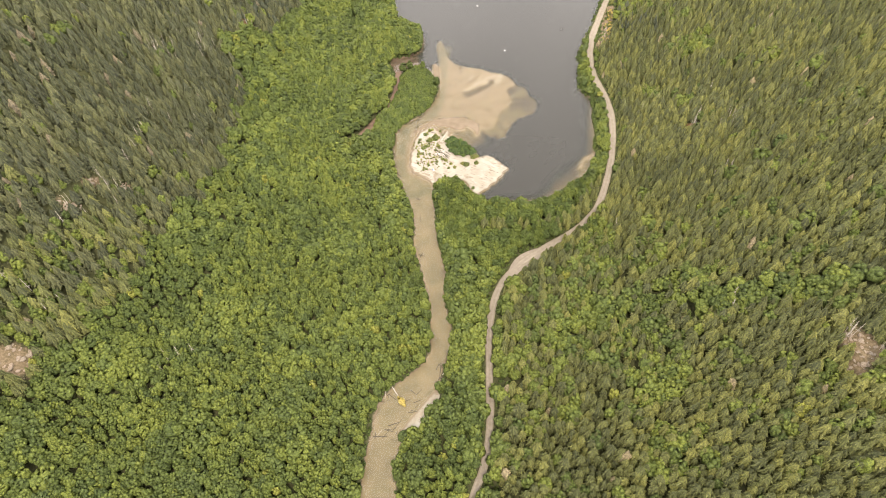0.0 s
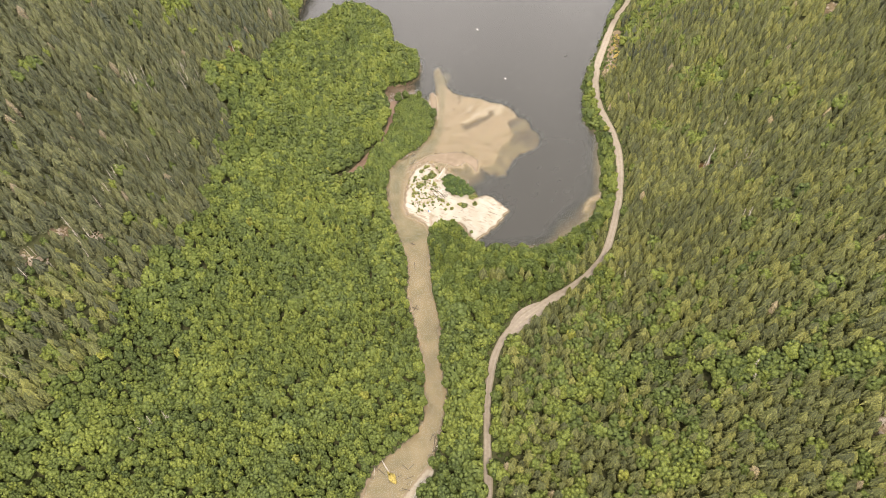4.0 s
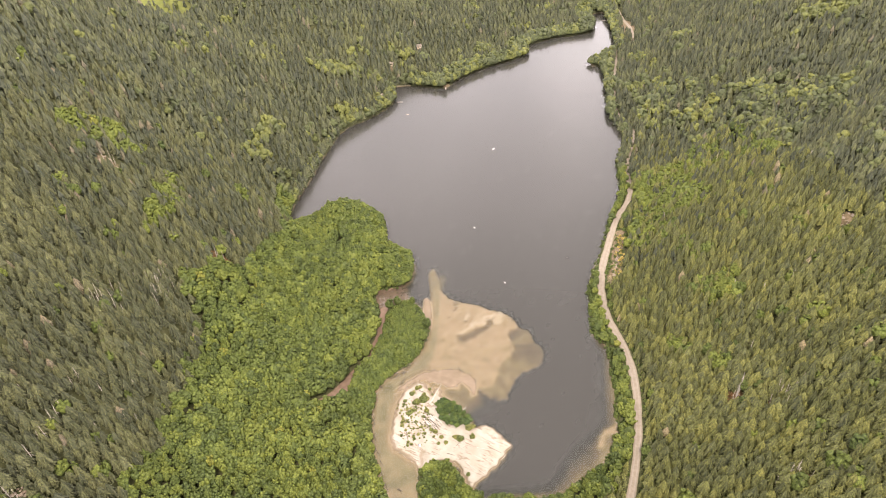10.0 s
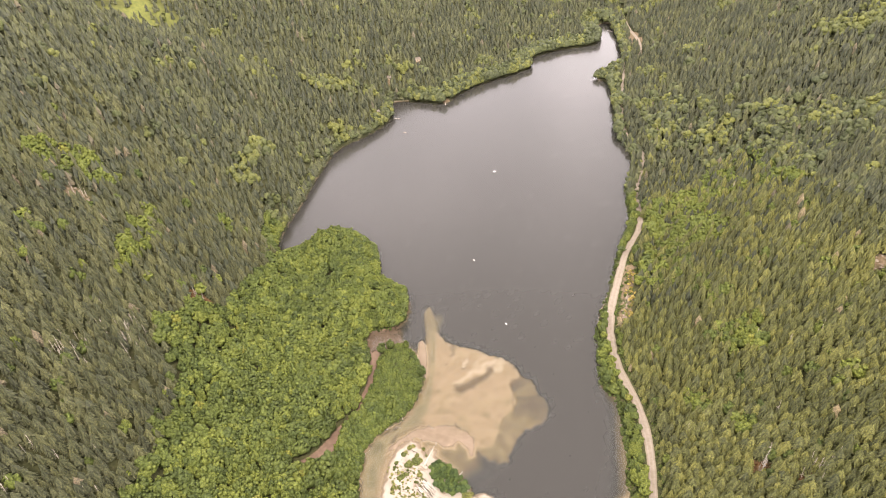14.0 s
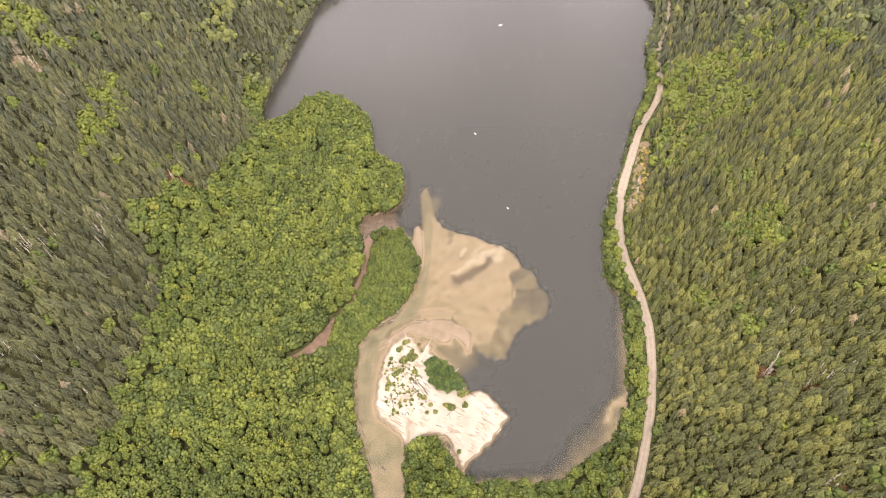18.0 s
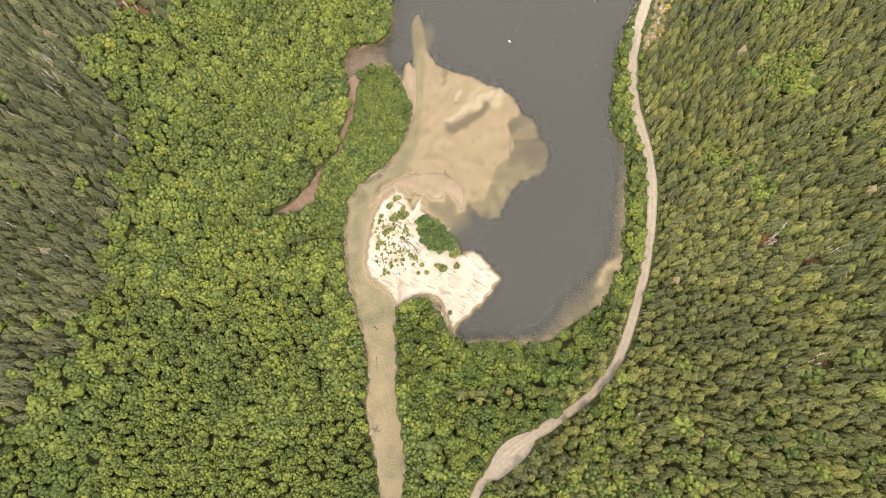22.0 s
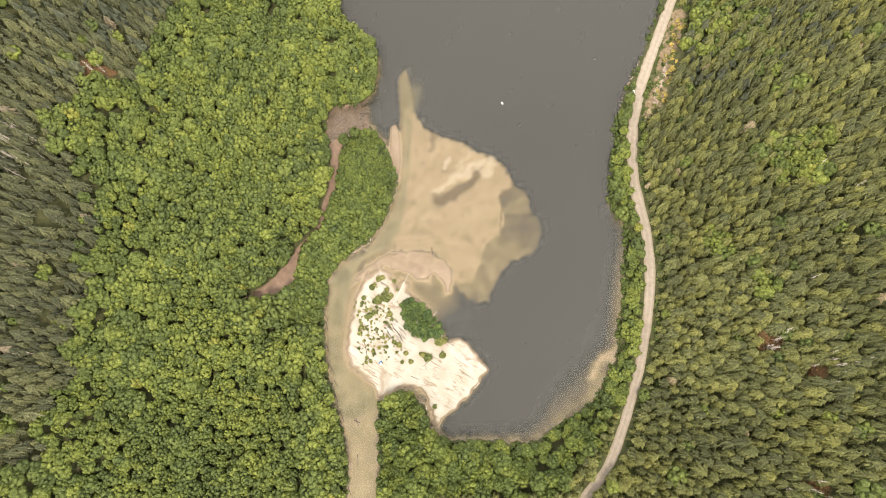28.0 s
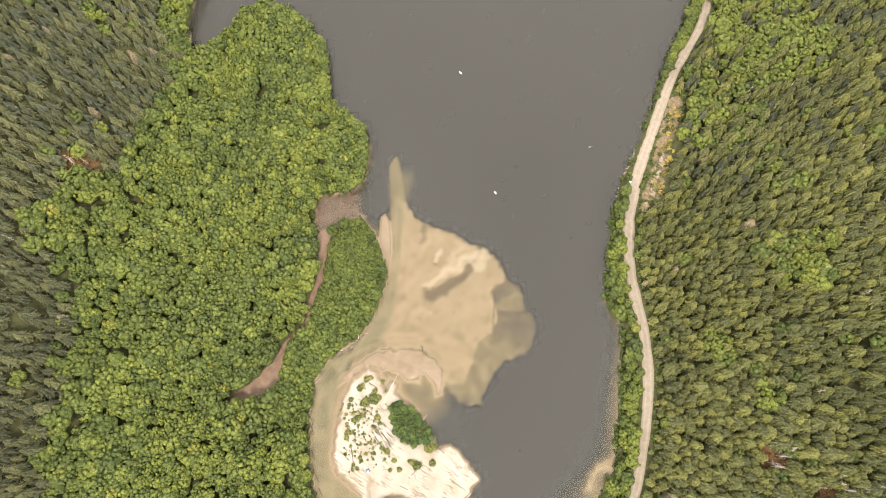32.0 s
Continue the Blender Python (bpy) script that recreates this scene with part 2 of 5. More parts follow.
    rill = n.math("MULTIPLY", n.span(rill, 0.034, 0.010), n.math("MULTIPLY", n.span(zz, 0.25, 0.55), n.span(n.noise(0.07, 2.0), 0.42, 0.6)))
    damp = n.math("MULTIPLY", n.span(n.noise(0.09, 5.0, 0.65), 0.52, 0.70), n.span(zz, 0.2, 0.5))
    bed = n.mix(n.math("MULTIPLY", damp, 0.55), bed, (0.27, 0.215, 0.155))
    bed = n.mix(n.math("MULTIPLY", rill, 0.85), bed, (0.17, 0.125, 0.085))
    floor_ = n.ramp(n.noise(0.35, 6.0, 0.65), [(0.25, (0.034, 0.040, 0.018)), (0.5, (0.054, 0.058, 0.024)), (0.75, (0.096, 0.086, 0.044))])
    floor_ = n.mix(n.attr("grass"), floor_, n.ramp(n.noise(0.2, 5.0), [(0.3, (0.105, 0.122, 0.036)), (0.7, (0.175, 0.185, 0.050))]))
    mud = n.ramp(n.noise(0.22, 5.0), [(0.3, (0.135, 0.092, 0.066)), (0.7, (0.225, 0.152, 0.108))])
    scree = n.ramp(n.noise(0.5, 6.0, 0.7), [(0.3, (0.075, 0.062, 0.032)), (0.5, (0.15, 0.112, 0.068)), (0.8, (0.27, 0.210, 0.145))])
    edge = n.math("MULTIPLY", n.math("SUBTRACT", n.noise(0.5, 4.0), 0.5), 0.7)
    sharp = lambda a: n.span(n.math("ADD", n.attr(a), edge), 0.40, 0.60)
    low = n.span(z, 2.4, 1.3)
    c = n.mix(n.math("MULTIPLY", sharp("sand"), low), floor_, bed)
    c = n.mix(sharp("mud"), c, mud)
    c = n.mix(sharp("scree"), c, scree)
    c = n.mix(sharp("fern"), c, n.ramp(n.noise(0.7, 5.0, 0.7), [(0.3, (0.070, 0.050, 0.024)), (0.55, (0.150, 0.085, 0.040)), (0.8, (0.250, 0.160, 0.085))]))
    n.bump(n.noise(2.5, 5.0), 0.12, 0.6)
    n.link(n.ramp(n.span(z, -0.1, 0.5), [(0.0, (0.45,) * 3), (1.0, (0.95,) * 3)]), n.bsdf.inputs["Roughness"])
    return n.done(c)


ground_mat = make_ground()


def make_water():
    """A clear, faintly silty sheet that mirrors the sky by Fresnel."""
    n = Nodes("water")
    tr, di, gl, fr = n.add("ShaderNodeBsdfTransparent"), n.add("ShaderNodeBsdfDiffuse"), n.add("ShaderNodeBsdfGlossy"), n.add("ShaderNodeFresnel")
    tr.inputs["Color"].default_value = (0.93, 0.94, 0.90, 1)
    deep = n.attr("deep")      # the silt hides the bed where the lake is deep
    # over the deep the sheet takes on the bed's painted depth darkening
    n.link(n.mix(deep, (0.076, 0.078, 0.070), (0.038, 0.0365, 0.032)), di.inputs["Color"])
    gl.inputs["Color"].default_value = (0.95, 0.95, 0.96, 1)
    fr.inputs["IOR"].default_value = 1.33
    breeze = n.noise(0.006, 3.0, 0.5)      # broad calm and ruffled patches
    n.link(n.ramp(breeze, [(0.35, (0.14,) * 3), (0.65, (0.22,) * 3)]), gl.inputs["Roughness"])
    body, top = n.add("ShaderNodeMixShader"), n.add("ShaderNodeMixShader")
    n.link(n.math("ADD", n.math("MULTIPLY", deep, 0.80), 0.20), body.inputs[0])
    n.link(tr.outputs[0], body.inputs[1])
    n.link(di.outputs[0], body.inputs[2])
    n.link(fr.outputs[0], top.inputs[0])
    n.link(body.outputs[0], top.inputs[1])
    n.link(gl.outputs[0], top.inputs[2])
    n.link(top.outputs[0], n.out.inputs["Surface"])
    return n.m


water_mat = make_water()


def make_gravel():
    n = Nodes("gravel", 0.95, 0.15)
    c = n.ramp(n.noise(0.35, 6.0, 0.65), [(0.25, (0.185, 0.154, 0.122)), (0.55, (0.245, 0.208, 0.166)), (0.8, (0.300, 0.258, 0.206))])
    c = n.mix(n.math("MULTIPLY", n.span(n.attr("rut"), 0.4, 1.0), n.span(n.noise(0.12, 3.0), 0.3, 1.3)), c, (0.33, 0.29, 0.235))
    c = n.mix(n.math("MULTIPLY", n.attr("verge"), 0.55), c, (0.17, 0.15, 0.08))
    n.bump(n.noise(6.0, 4.0), 0.03)
    return n.done(c)


gravel_mat = make_gravel()


# ---- plan ----
WEST_SHORE = [(-4, 427), (-30, 425), (-33, 433), (-39, 454), (-41, 480), (-41, 503), (-37, 521), (-24, 534), (-7, 544), (10, 572), (15, 588), (12, 604),
              (6, 622), (-6, 638), (-20, 632), (-33, 622), (-39, 632), (-38, 655), (-15, 657), (-2, 668), (1, 694), (-1, 709), (-20, 728), (-31, 751), (-30, 777),
              (-37, 797), (-56, 820), (-78, 834), (-102, 828), (-122, 802), (-142, 790), (-152, 822), (-149, 850), (-132, 922), (-116, 996), (-95, 1060), (-49, 1102),
              (-17, 1148), (-7, 1221), (74, 1192), (91, 1212), (145, 1261), (236, 1311), (254, 1365), (313, 1398), (397, 1418), (425, 1525)]
EAST_SHORE = [(452, 1535), (449, 1477), (426, 1343), (399, 1281), (344, 1239), (362, 1215), (336, 1091), (319, 1024), (319, 960), (307, 914), (288, 872),
              (270, 803), (244, 754), (215, 690), (188, 640), (177, 600), (170, 560), (178, 540), (174, 510), (167, 477), (162, 455), (154, 440), (140, 421),
              (121, 410), (98, 398), (68, 401), (41, 402), (33, 408), (29, 423), (19, 435), (5, 436)]
RIVER_WEST = [(-78, 100), (-74, 143), (-72, 162), (-66, 187), (-63, 204), (-51, 221), (-31, 235), (-19, 249), (-17, 272), (-18, 306), (-21, 330), (-26, 362),
              (-24, 389), (-28, 413), (-34, 440)]
RIVER_EAST = [(-2, 440), (-4, 427), (-4, 403), (-4, 380), (-2, 350), (0, 325), (-3, 298), (0, 270), (-3, 249), (-10, 232), (-16, 213), (-33, 196), (-43, 184), (-46, 172),
              (-51, 156), (-48, 140), (-50, 100)]
DRY_BAR = [(-2, 430), (-7, 439), (-12, 446), (-22, 454), (-25, 465), (-24, 477), (-21, 493), (-16, 509), (-7, 520), (0, 524), (5, 521), (10, 514), (12, 507), (15, 513), (21, 512), (20, 505), (29, 496), (36, 489), (43, 479),
           (47, 470), (55, 471), (61, 468), (66, 460), (72, 452), (75, 446), (71, 441), (65, 433), (54, 423), (48, 418), (41, 414), (38, 407), (35, 409), (31, 419), (28, 430), (22, 436), (13, 437), (5, 433)]
WET_BAR = [(-20, 514), (-11, 524), (-1, 530), (12, 534), (36, 532), (46, 525), (51, 517), (50, 502), (47, 501), (45, 510), (39, 518), (35, 512), (25, 514), (19, 518), (11, 520), (3, 525), (-5, 521)]
FAN = [(18, 676), (24, 684), (28, 668), (30, 648), (37, 633), (51, 624), (65, 619), (76, 610), (87, 605), (97, 594), (101, 581), (110, 574), (112, 560), (119, 548), (116, 536), (109, 526), (95, 522), (86, 512), (80, 503),
       (77, 495), (67, 494), (59, 500), (52, 508), (44, 512), (20, 525), (-20, 520), (-32, 500), (-30, 430), (-2, 425), (-10, 530), (8, 560), (17, 590), (18, 640)]
FAN_TOP = [(30, 646), (38, 632), (52, 623), (65, 618), (76, 609), (87, 603), (96, 593), (100, 579), (91, 573), (90, 566), (93, 562), (92, 551), (88, 543), (78, 536), (75, 529), (70, 516), (64, 507), (56, 509), (44, 520), (12, 540), (22, 590), (26, 640)]
FAN_CREST = [(44, 579), (48, 593), (55, 606), (60, 604), (72, 603), (87, 602), (90, 594), (82, 589), (74, 592), (58, 584)]
SPIT = [(10, 636), (15, 639), (18, 630), (18, 604), (14, 584), (10, 605)]
MUD = [(-27, 630), (-30, 606), (-32, 588), (-39, 570), (-42, 556), (-54, 545), (-60, 530), (-64, 512), (-84, 503), (-102, 505), (-90, 513), (-78, 521), (-69, 532), (-59, 545), (-46, 559), (-43, 573), (-38, 589), (-36, 606), (-37, 624)]
CHANNEL = [(-30, 420), (-37, 455), (-39, 480), (-38, 503), (-34, 520), (-22, 531), (-5, 541), (12, 570), (20, 600), (23, 650), (28, 640), (23, 590), (13, 545), (-12, 530), (-23, 505), (-28, 480), (-27, 455), (-12, 440), (-4, 424)]
BEACH_RIDGE = [(141, 437), (144, 446), (150, 452), (158, 453), (158, 451), (151, 449), (147, 445), (143, 437)]
GRAVEL_BAR = [(-45, 183), (-34, 198), (-17, 215), (-13, 212), (-22, 198), (-36, 183)]
ROAD = [(-14, 70), (-8, 100), (2, 133), (13, 156), (21, 188), (25, 224), (30, 263), (41, 298), (56, 317), (72, 330), (101, 346), (123, 359), (143, 378), (157, 403), (173, 441),
        (183, 474), (189, 503), (191, 535), (188, 572), (191, 608), (201, 645), (220, 687), (245, 738), (277, 788), (297, 862), (333, 945), (331, 1020), (347, 1090),
        (378, 1186), (413, 1286), (451, 1322), (474, 1398), (480, 1480), (500, 1600)]
LAY_BY = [(52, 313), (57, 325), (64, 333), (74, 338), (86, 340), (85, 332), (77, 323), (67, 316), (58, 311)]
WOOD_EDGE = [(-400, -330), (100, -322), (207, -306), (256, -286), (285, -262), (350, -243), (416, -218), (469, -200), (580, -197), (611, -208), (650, -205), (671, -176), (722, -158), (768, -143), (870, -130), (3000, -130)]
CREEK = [(124, 418), (119, 404), (110, 390), (102, 380), (90, 371), (80, 366)]
LEFT_FOOT = [(-400, -268), (100, -250), (270, -222), (380, -186), (530, -166), (690, -140), (790, -134), (850, -144), (930, -124), (1060, -92), (1110, -50), (1215, 0), (1300, 110), (1400, 220), (1600, 330), (3000, 400)]
RIGHT_FOOT = [(-400, 60), (100, 84), (220, 114), (300, 138), (400, 182), (500, 226), (600, 245), (670, 242), (780, 312), (900, 345), (1040, 375), (1200, 430), (1400, 520), (1700, 610), (3000, 800)]
SHRUB_ISLAND = [(-41, 500), (-37, 520), (-30, 530), (-19, 541), (-4, 551), (4, 563), (10, 581), (13, 599), (10, 613), (2, 624), (-8, 634), (-13, 634), (-20, 626), (-28, 616), (-31, 604), (-34, 588), (-41, 570), (-45, 556), (-57, 544), (-63, 528), (-66, 510), (-60, 480)]


def smooth(points, step, closed=False):
    """A Catmull-Rom line through the points, about every step metres."""
    p = np.array(points, float)
    p = np.vstack([p[-1], p, p[:2]]) if closed else np.vstack([2 * p[0] - p[1], p, 2 * p[-1] - p[-2]])
    out = []
    for a, b, c, d in zip(p, p[1:], p[2:], p[3:]):
        k = max(1, int(np.linalg.norm(c - b) / step))
        for u in np.arange(k) / k:
            out.append(0.5 * (2 * b + (c - a) * u + (2 * a - 5 * b + 4 * c - d) * u * u + (3 * b - a - 3 * c + d) * u ** 3))
    if not closed:
        out.append(p[-2])
    return np.array(out)


def line_distance(x, y, line, closed):
    """Distance to a line and, for a closed one, its sign: positive inside."""
    best, inside = np.full(x.shape, 1e9), np.zeros(x.shape, bool)
    pts = np.vstack([line, line[:1]]) if closed else line
    for (ax, ay), (bx, by) in zip(pts[:-1], pts[1:]):
        dx, dy = bx - ax, by - ay
        u = np.clip(((x - ax) * dx + (y - ay) * dy) / max(dx * dx + dy * dy, 1e-9), 0, 1)
        best = np.minimum(best, (x - ax - u * dx) ** 2 + (y - ay - u * dy) ** 2)
        if closed and abs(dy) > 1e-9:
            inside ^= ((ay > y) != (by > y)) & (x < ax + (y - ay) / dy * dx)
    best = np.sqrt(best)
    return np.where(inside, best, -best) if closed else best


def blend(v, lo, hi):
    """A soft step from 0 at lo to 1 at hi."""
    u = np.clip((v - lo) / (hi - lo), 0, 1)
    return u * u * (3 - 2 * u)


def waves(x, y, size, seed):
    """A cheap smooth noise of about -1 to 1."""
    rng, out = np.random.RandomState(seed), np.zeros_like(x)
    for k in range(5):
        a, f = rng.uniform(0, 6.28), 6.28 / (size * rng.uniform(0.6, 1.5))
        out += np.sin((x * math.cos(a) + y * math.sin(a)) * f + rng.uniform(0, 6.28) + 1.3 * np.sin((x * math.sin(a) - y * math.cos(a)) * f * 0.7))
    return out / 2.6


LAKE_LINE = smooth(WEST_SHORE + EAST_SHORE, 12, True)
RIVER_LINE = smooth(RIVER_WEST + RIVER_EAST, 9, True)
ROAD_LINE = smooth(ROAD, 8)
SHAPES = {k: smooth(v, 5, True) for k, v in dict(dry=DRY_BAR, wet=WET_BAR, fan=FAN, top=FAN_TOP, crest=FAN_CREST, spit=SPIT, beach=BEACH_RIDGE, channel=CHANNEL, mud=MUD, bar=GRAVEL_BAR, layby=LAY_BY, shrub=SHRUB_ISLAND).items()}
ROAD_HALF = 3.0


def field(x, y):
    """Height of the ground and what lies on it, at arrays of places."""
    f = {}
    wob = 0.9 * waves(x, y, 9, 3) + 0.5 * waves(x, y, 4, 4)
    lake, river = line_distance(x, y, LAKE_LINE, True), line_distance(x, y, RIVER_LINE, True)
    f["water"] = np.maximum(lake, river) + wob
    f["road"] = line_distance(x, y, ROAD_LINE, False)
    for k, line in SHAPES.items():
        f[k] = line_distance(x, y, line, True)
    # dry land: a flat valley floor between two slopes
    fy, fx = np.array(LEFT_FOOT, float).T
    ry, rx = np.array(RIGHT_FOOT, float).T
    left, right = np.interp(y, fy, fx) - x, x - np.interp(y, ry, rx)
    soft = lambda v, s: s * np.logaddexp(0, v / s)
    steep = np.interp(y, [0, 250, 420, 900, 1250], [0.55, 0.62, 0.88, 0.86, 0.36])
    hl, hr = soft(left, 14) * steep, soft(right, 16) * 0.46
    hl = np.where(hl > 300, 300 + (hl - 300) * 0.45, hl)
    hr = np.where(hr > 260, 260 + (hr - 260) * 0.5, hr)
    far = blend(y, 1450, 2100) * 70
    hill = (hl + hr) * blend(-f["water"], -4, 16)
    f["hill"], f["left"], f["right"] = hill, left, right
    rough = 1 + np.minimum(hill, 60) * 0.06
    land = 0.5 + 1.6 * blend(-f["water"], 0, 14) + np.minimum(np.maximum(-f["water"], 0) * 0.02, 3) + hill + far + rough * (0.6 * waves(x, y, 60, 1) + 0.35 * waves(x, y, 23, 2)) * blend(-f["water"], 2, 25)
    # the road lies on a bench
    f["bench"] = 2.6 + 1.2 * blend(y, 300, 460)
    bench = blend(-f["road"], -11, -5.0)
    land = land * (1 - bench) + f["bench"] * bench
    bl = blend(f["layby"], -4, 0.5)
    land = land * (1 - bl) + (f["bench"] - 0.05) * bl
    # the bed
    d = np.maximum(f["water"], 0)
    shoal = 1.1 * np.exp(-((x - 130) / 46) ** 2 - ((y - 420) / 62) ** 2) + 0.85 * np.exp(-((x - 172) / 18) ** 2 - ((y - 490) / 60) ** 2)
    slope = np.where((x > 120) & (y > 560) | (y > 700), 1.4, 0.42) - 0.33 * np.clip(shoal, 0, 1)
    bed = -0.1 - 0.42 * blend(x, 60, 110) - np.minimum(d * slope, 7.0)
    riverbed = -0.16 - 0.55 * blend(river, 0, 9) * 0.4 + 0.16 * waves(x, y, 30, 6) + 0.07 * waves(x, y, 11, 29)
    bed = np.where(river > lake, riverbed, bed)
    # lobes of sand that slid over the edge, each with a pale lip and a darker hollow beside it
    bearing = np.degrees(np.arctan2(y - 555 + 1.2 * waves(x, y, 22, 23), x - 55 + 1.2 * waves(x, y, 22, 24)))
    lobe = np.interp(bearing, [-90, -78, -72, -64, -60, -52, -49, -40, -36, -27, -23, -8, -5, 1, 4, 14, 17, 27, 30, 50], [0.2, 0.5, 0.1, 0.55, 0.15, 0.5, 0.2, 0.45, 0.1, 0.30, 0.85, 1.0, 0.75, 0.9, 0.25, 0.40, 1.0, 0.9, 0.2, 0.3])
    shelf = -0.62 - 0.55 * lobe + 0.10 * waves(x, y, 26, 7) + 0.06 * waves(x, y, 7, 8)
    wob2 = 0.8 * waves(x, y, 12, 9)
    k = blend(f["fan"] + wob2, -5.5, 0.8)
    bed = np.where(lake > -1, bed * (1 - k) + np.minimum(shelf, -0.12 - d * 0.10 + 9 * blend(d, 4, 9)) * k, bed)
    pond = np.exp(-((x + 20) / 24) ** 4 - ((y - 645) / 22) ** 4)
    bed = np.where(lake > 0, np.maximum(bed, -0.98 - 5.0 * (1 - pond)), bed)
    cove = np.exp(-((x - 36) / 24) ** 4 - ((y - 503) / 20) ** 4)
    bed = np.where(lake > 0, np.maximum(bed, -0.84 + 0.08 * waves(x, y, 12, 27) - 2.8 * (1 - cove)), bed)
    beach = np.exp(-((x - 159) / 11) ** 2 - ((y - 447) / 16) ** 2)
    bed = np.where(lake > 0, np.maximum(bed, -0.38 - 3.2 * (1 - beach)), bed)
    plume = np.exp(-((x - 32) / 11) ** 2 - ((y - 664) / 24) ** 2)
    bed = np.where(lake > 0, np.maximum(bed, -2.4 - 4.0 * (1 - plume)), bed)
    k = blend(f["top"] + wob2, -0.8, 1.2)
    bed = bed * (1 - k) + (-0.34 + 0.13 * waves(x, y, 19, 10) + 0.05 * waves(x, y, 6, 11)) * k
    k = blend(f["channel"] + 0.5 * wob2, -3, 3)
    bed = bed * (1 - k) + (-0.42 + 0.13 * waves(x, y, 24, 16)) * k
    k = blend(f["crest"] + wob2, -6, 4)
    bed = bed + 0.10 * k
    along, over = (x - 60) * 0.88 + (y - 579) * 0.47, (y - 579) * 0.88 - (x - 60) * 0.47
    bed = bed - 0.42 * np.exp(-(over / np.interp(along, [-22, 16], [5.6, 2.2])) ** 4 - (along / 19) ** 4)
    k = blend(f["wet"] + wob2, -4.5, 2.5)
    bed = bed * (1 - k) + (0.14 + 0.06 * waves(x, y, 15, 12) + 0.04 * waves(x, y, 6, 28)) * k
    apron = np.maximum(bed, -0.40 - 0.10 * np.maximum(-f["dry"] - 2, 0)) - bed
    bed = bed + apron * blend(x, 52, 26) * blend(y, 436, 446) * (lake > 0)
    k = blend(f["beach"] + 0.4 * waves(x, y, 6, 25), -6.0, 4.0)
    bed = bed * (1 - k) + 0.05 * k
    k = blend(f["spit"], -2, 2.0)
    bed = bed * (1 - k) + 0.20 * k
    k = blend(f["dry"] + 0.8 * waves(x, y, 8, 13), -2.2, 4.5)
    bed = bed * (1 - k) + (0.86 + 0.16 * waves(x, y, 15, 14)) * k
    k = blend(f["bar"], -2.0, 1.5)
    bed = bed * (1 - k) + 0.65 * k
    shore = blend(f["water"], -1.6, 0.8)
    z = land * (1 - shore) + bed * shore
    k = blend(f["mud"], -2.5, 1.0)
    z = z * (1 - k) + (0.14 + 0.05 * waves(x, y, 11, 15)) * k
    f["z"] = z
    f["sand"] = np.clip(np.maximum.reduce([0.5 + f["water"] / 4, 0.5 + f["dry"] / 4, 0.5 + f["bar"] / 4]), 0, 1)
    delta = np.clip(blend(x, 150, 120) + blend(y, 475, 460), 0, 1) * blend(y, 700, 680)
    delta = delta * np.where(x < 8, blend(y, 560, 545), 1.0)
    f["sand"] = np.where(z > -0.35, f["sand"] * np.clip(delta + blend(z, 0.0, -0.35), 0, 1), f["sand"])
    ray = lambda a, b, w: np.exp(-(line_distance(x + 1.5 * waves(x, y, 16, 18), y + 1.5 * waves(x, y, 16, 19), np.array([a, b], float), False) / w) ** 2)
    f["pale"] = np.maximum.reduce([ray((44, 579), (56, 588), 2.6), ray((56, 588), (80, 601), 3.6), ray((80, 588), (87, 603), 3.4), 0.9 * ray((51, 596), (54, 605), 1.6), 0.55 * ray((60, 598), (74, 610), 2.2), 0.7 * ray((66, 590), (90, 597), 2.4), 0.6 * ray((58, 586), (64, 600), 2.6)])
    f["hollow"] = np.maximum.reduce([ray((44, 573), (56, 575), 4.2), ray((54, 575), (75, 589), 3.4), 0.85 * ray((91, 572), (101, 580), 2.0), 0.6 * ray((42, 612), (44, 628), 2.2), 0.6 * ray((91, 564), (89, 545), 1.3), 0.55 * ray((-2, 433), (1, 449), 2.2)])
    f["grass"] = np.clip(1.6 - 1.2 * np.hypot((x + 395) / 60, (y - 1235) / 75) + 0.3 * waves(x, y, 40, 20), 0, 1)
    f["silt"] = np.maximum.reduce([blend(f["channel"], -2, 3), 0.6 * plume, 0.6 * blend(river, 0, 4) * blend(y, 452, 430)])
    f["mudness"] = np.maximum(np.clip(0.5 + f["mud"] / 4, 0, 1), 0.8 * pond * (f["water"] > -1.5) * blend(x, 2, -10))
    cut = (0.95 + 0.35 * waves(x, y, 12, 17)) * np.exp(-(line_distance(x, y, CUT_BANK, False) / 6.5) ** 2)
    f["scree"] = np.clip(cut, 0, 1)
    for cx, cy, r in ROCK_SLIDES:
        f["scree"] = np.maximum(f["scree"], np.clip(1.3 - np.hypot(x - cx, (y - cy) * 0.8) / r, 0, 1))
    f["fern"] = np.zeros_like(x)
    for cx, cy, r in BRACKEN:
        f["fern"] = np.maximum(f["fern"], np.clip(1.4 - np.hypot(x - cx, y - cy) / r + 0.25 * waves(x, y, 7, 26), 0, 1))
    for cx, cy, r in CLEARINGS:
        f["scree"] = np.maximum(f["scree"], np.clip(1.5 - np.hypot(x - cx, (y - cy) * 0.8) / r, 0, 1))
    return f


CLEARINGS = [(38, 1305, 6), (-14, 1250, 5), (-33, 1150, 6), (80, 1201, 7), (462, 1396, 15), (472, 1412, 17), (478, 1440, 12), (352, 1228, 6)]
CUT_BANK = np.array([(211, 634), (217, 648), (230, 684), (241, 710)], float)
BRACKEN = [(251, 451, 7.5), (269, 432, 6.5), (251, 366, 8.0), (222, 494, 3.5), (-196, 672, 10.0)]
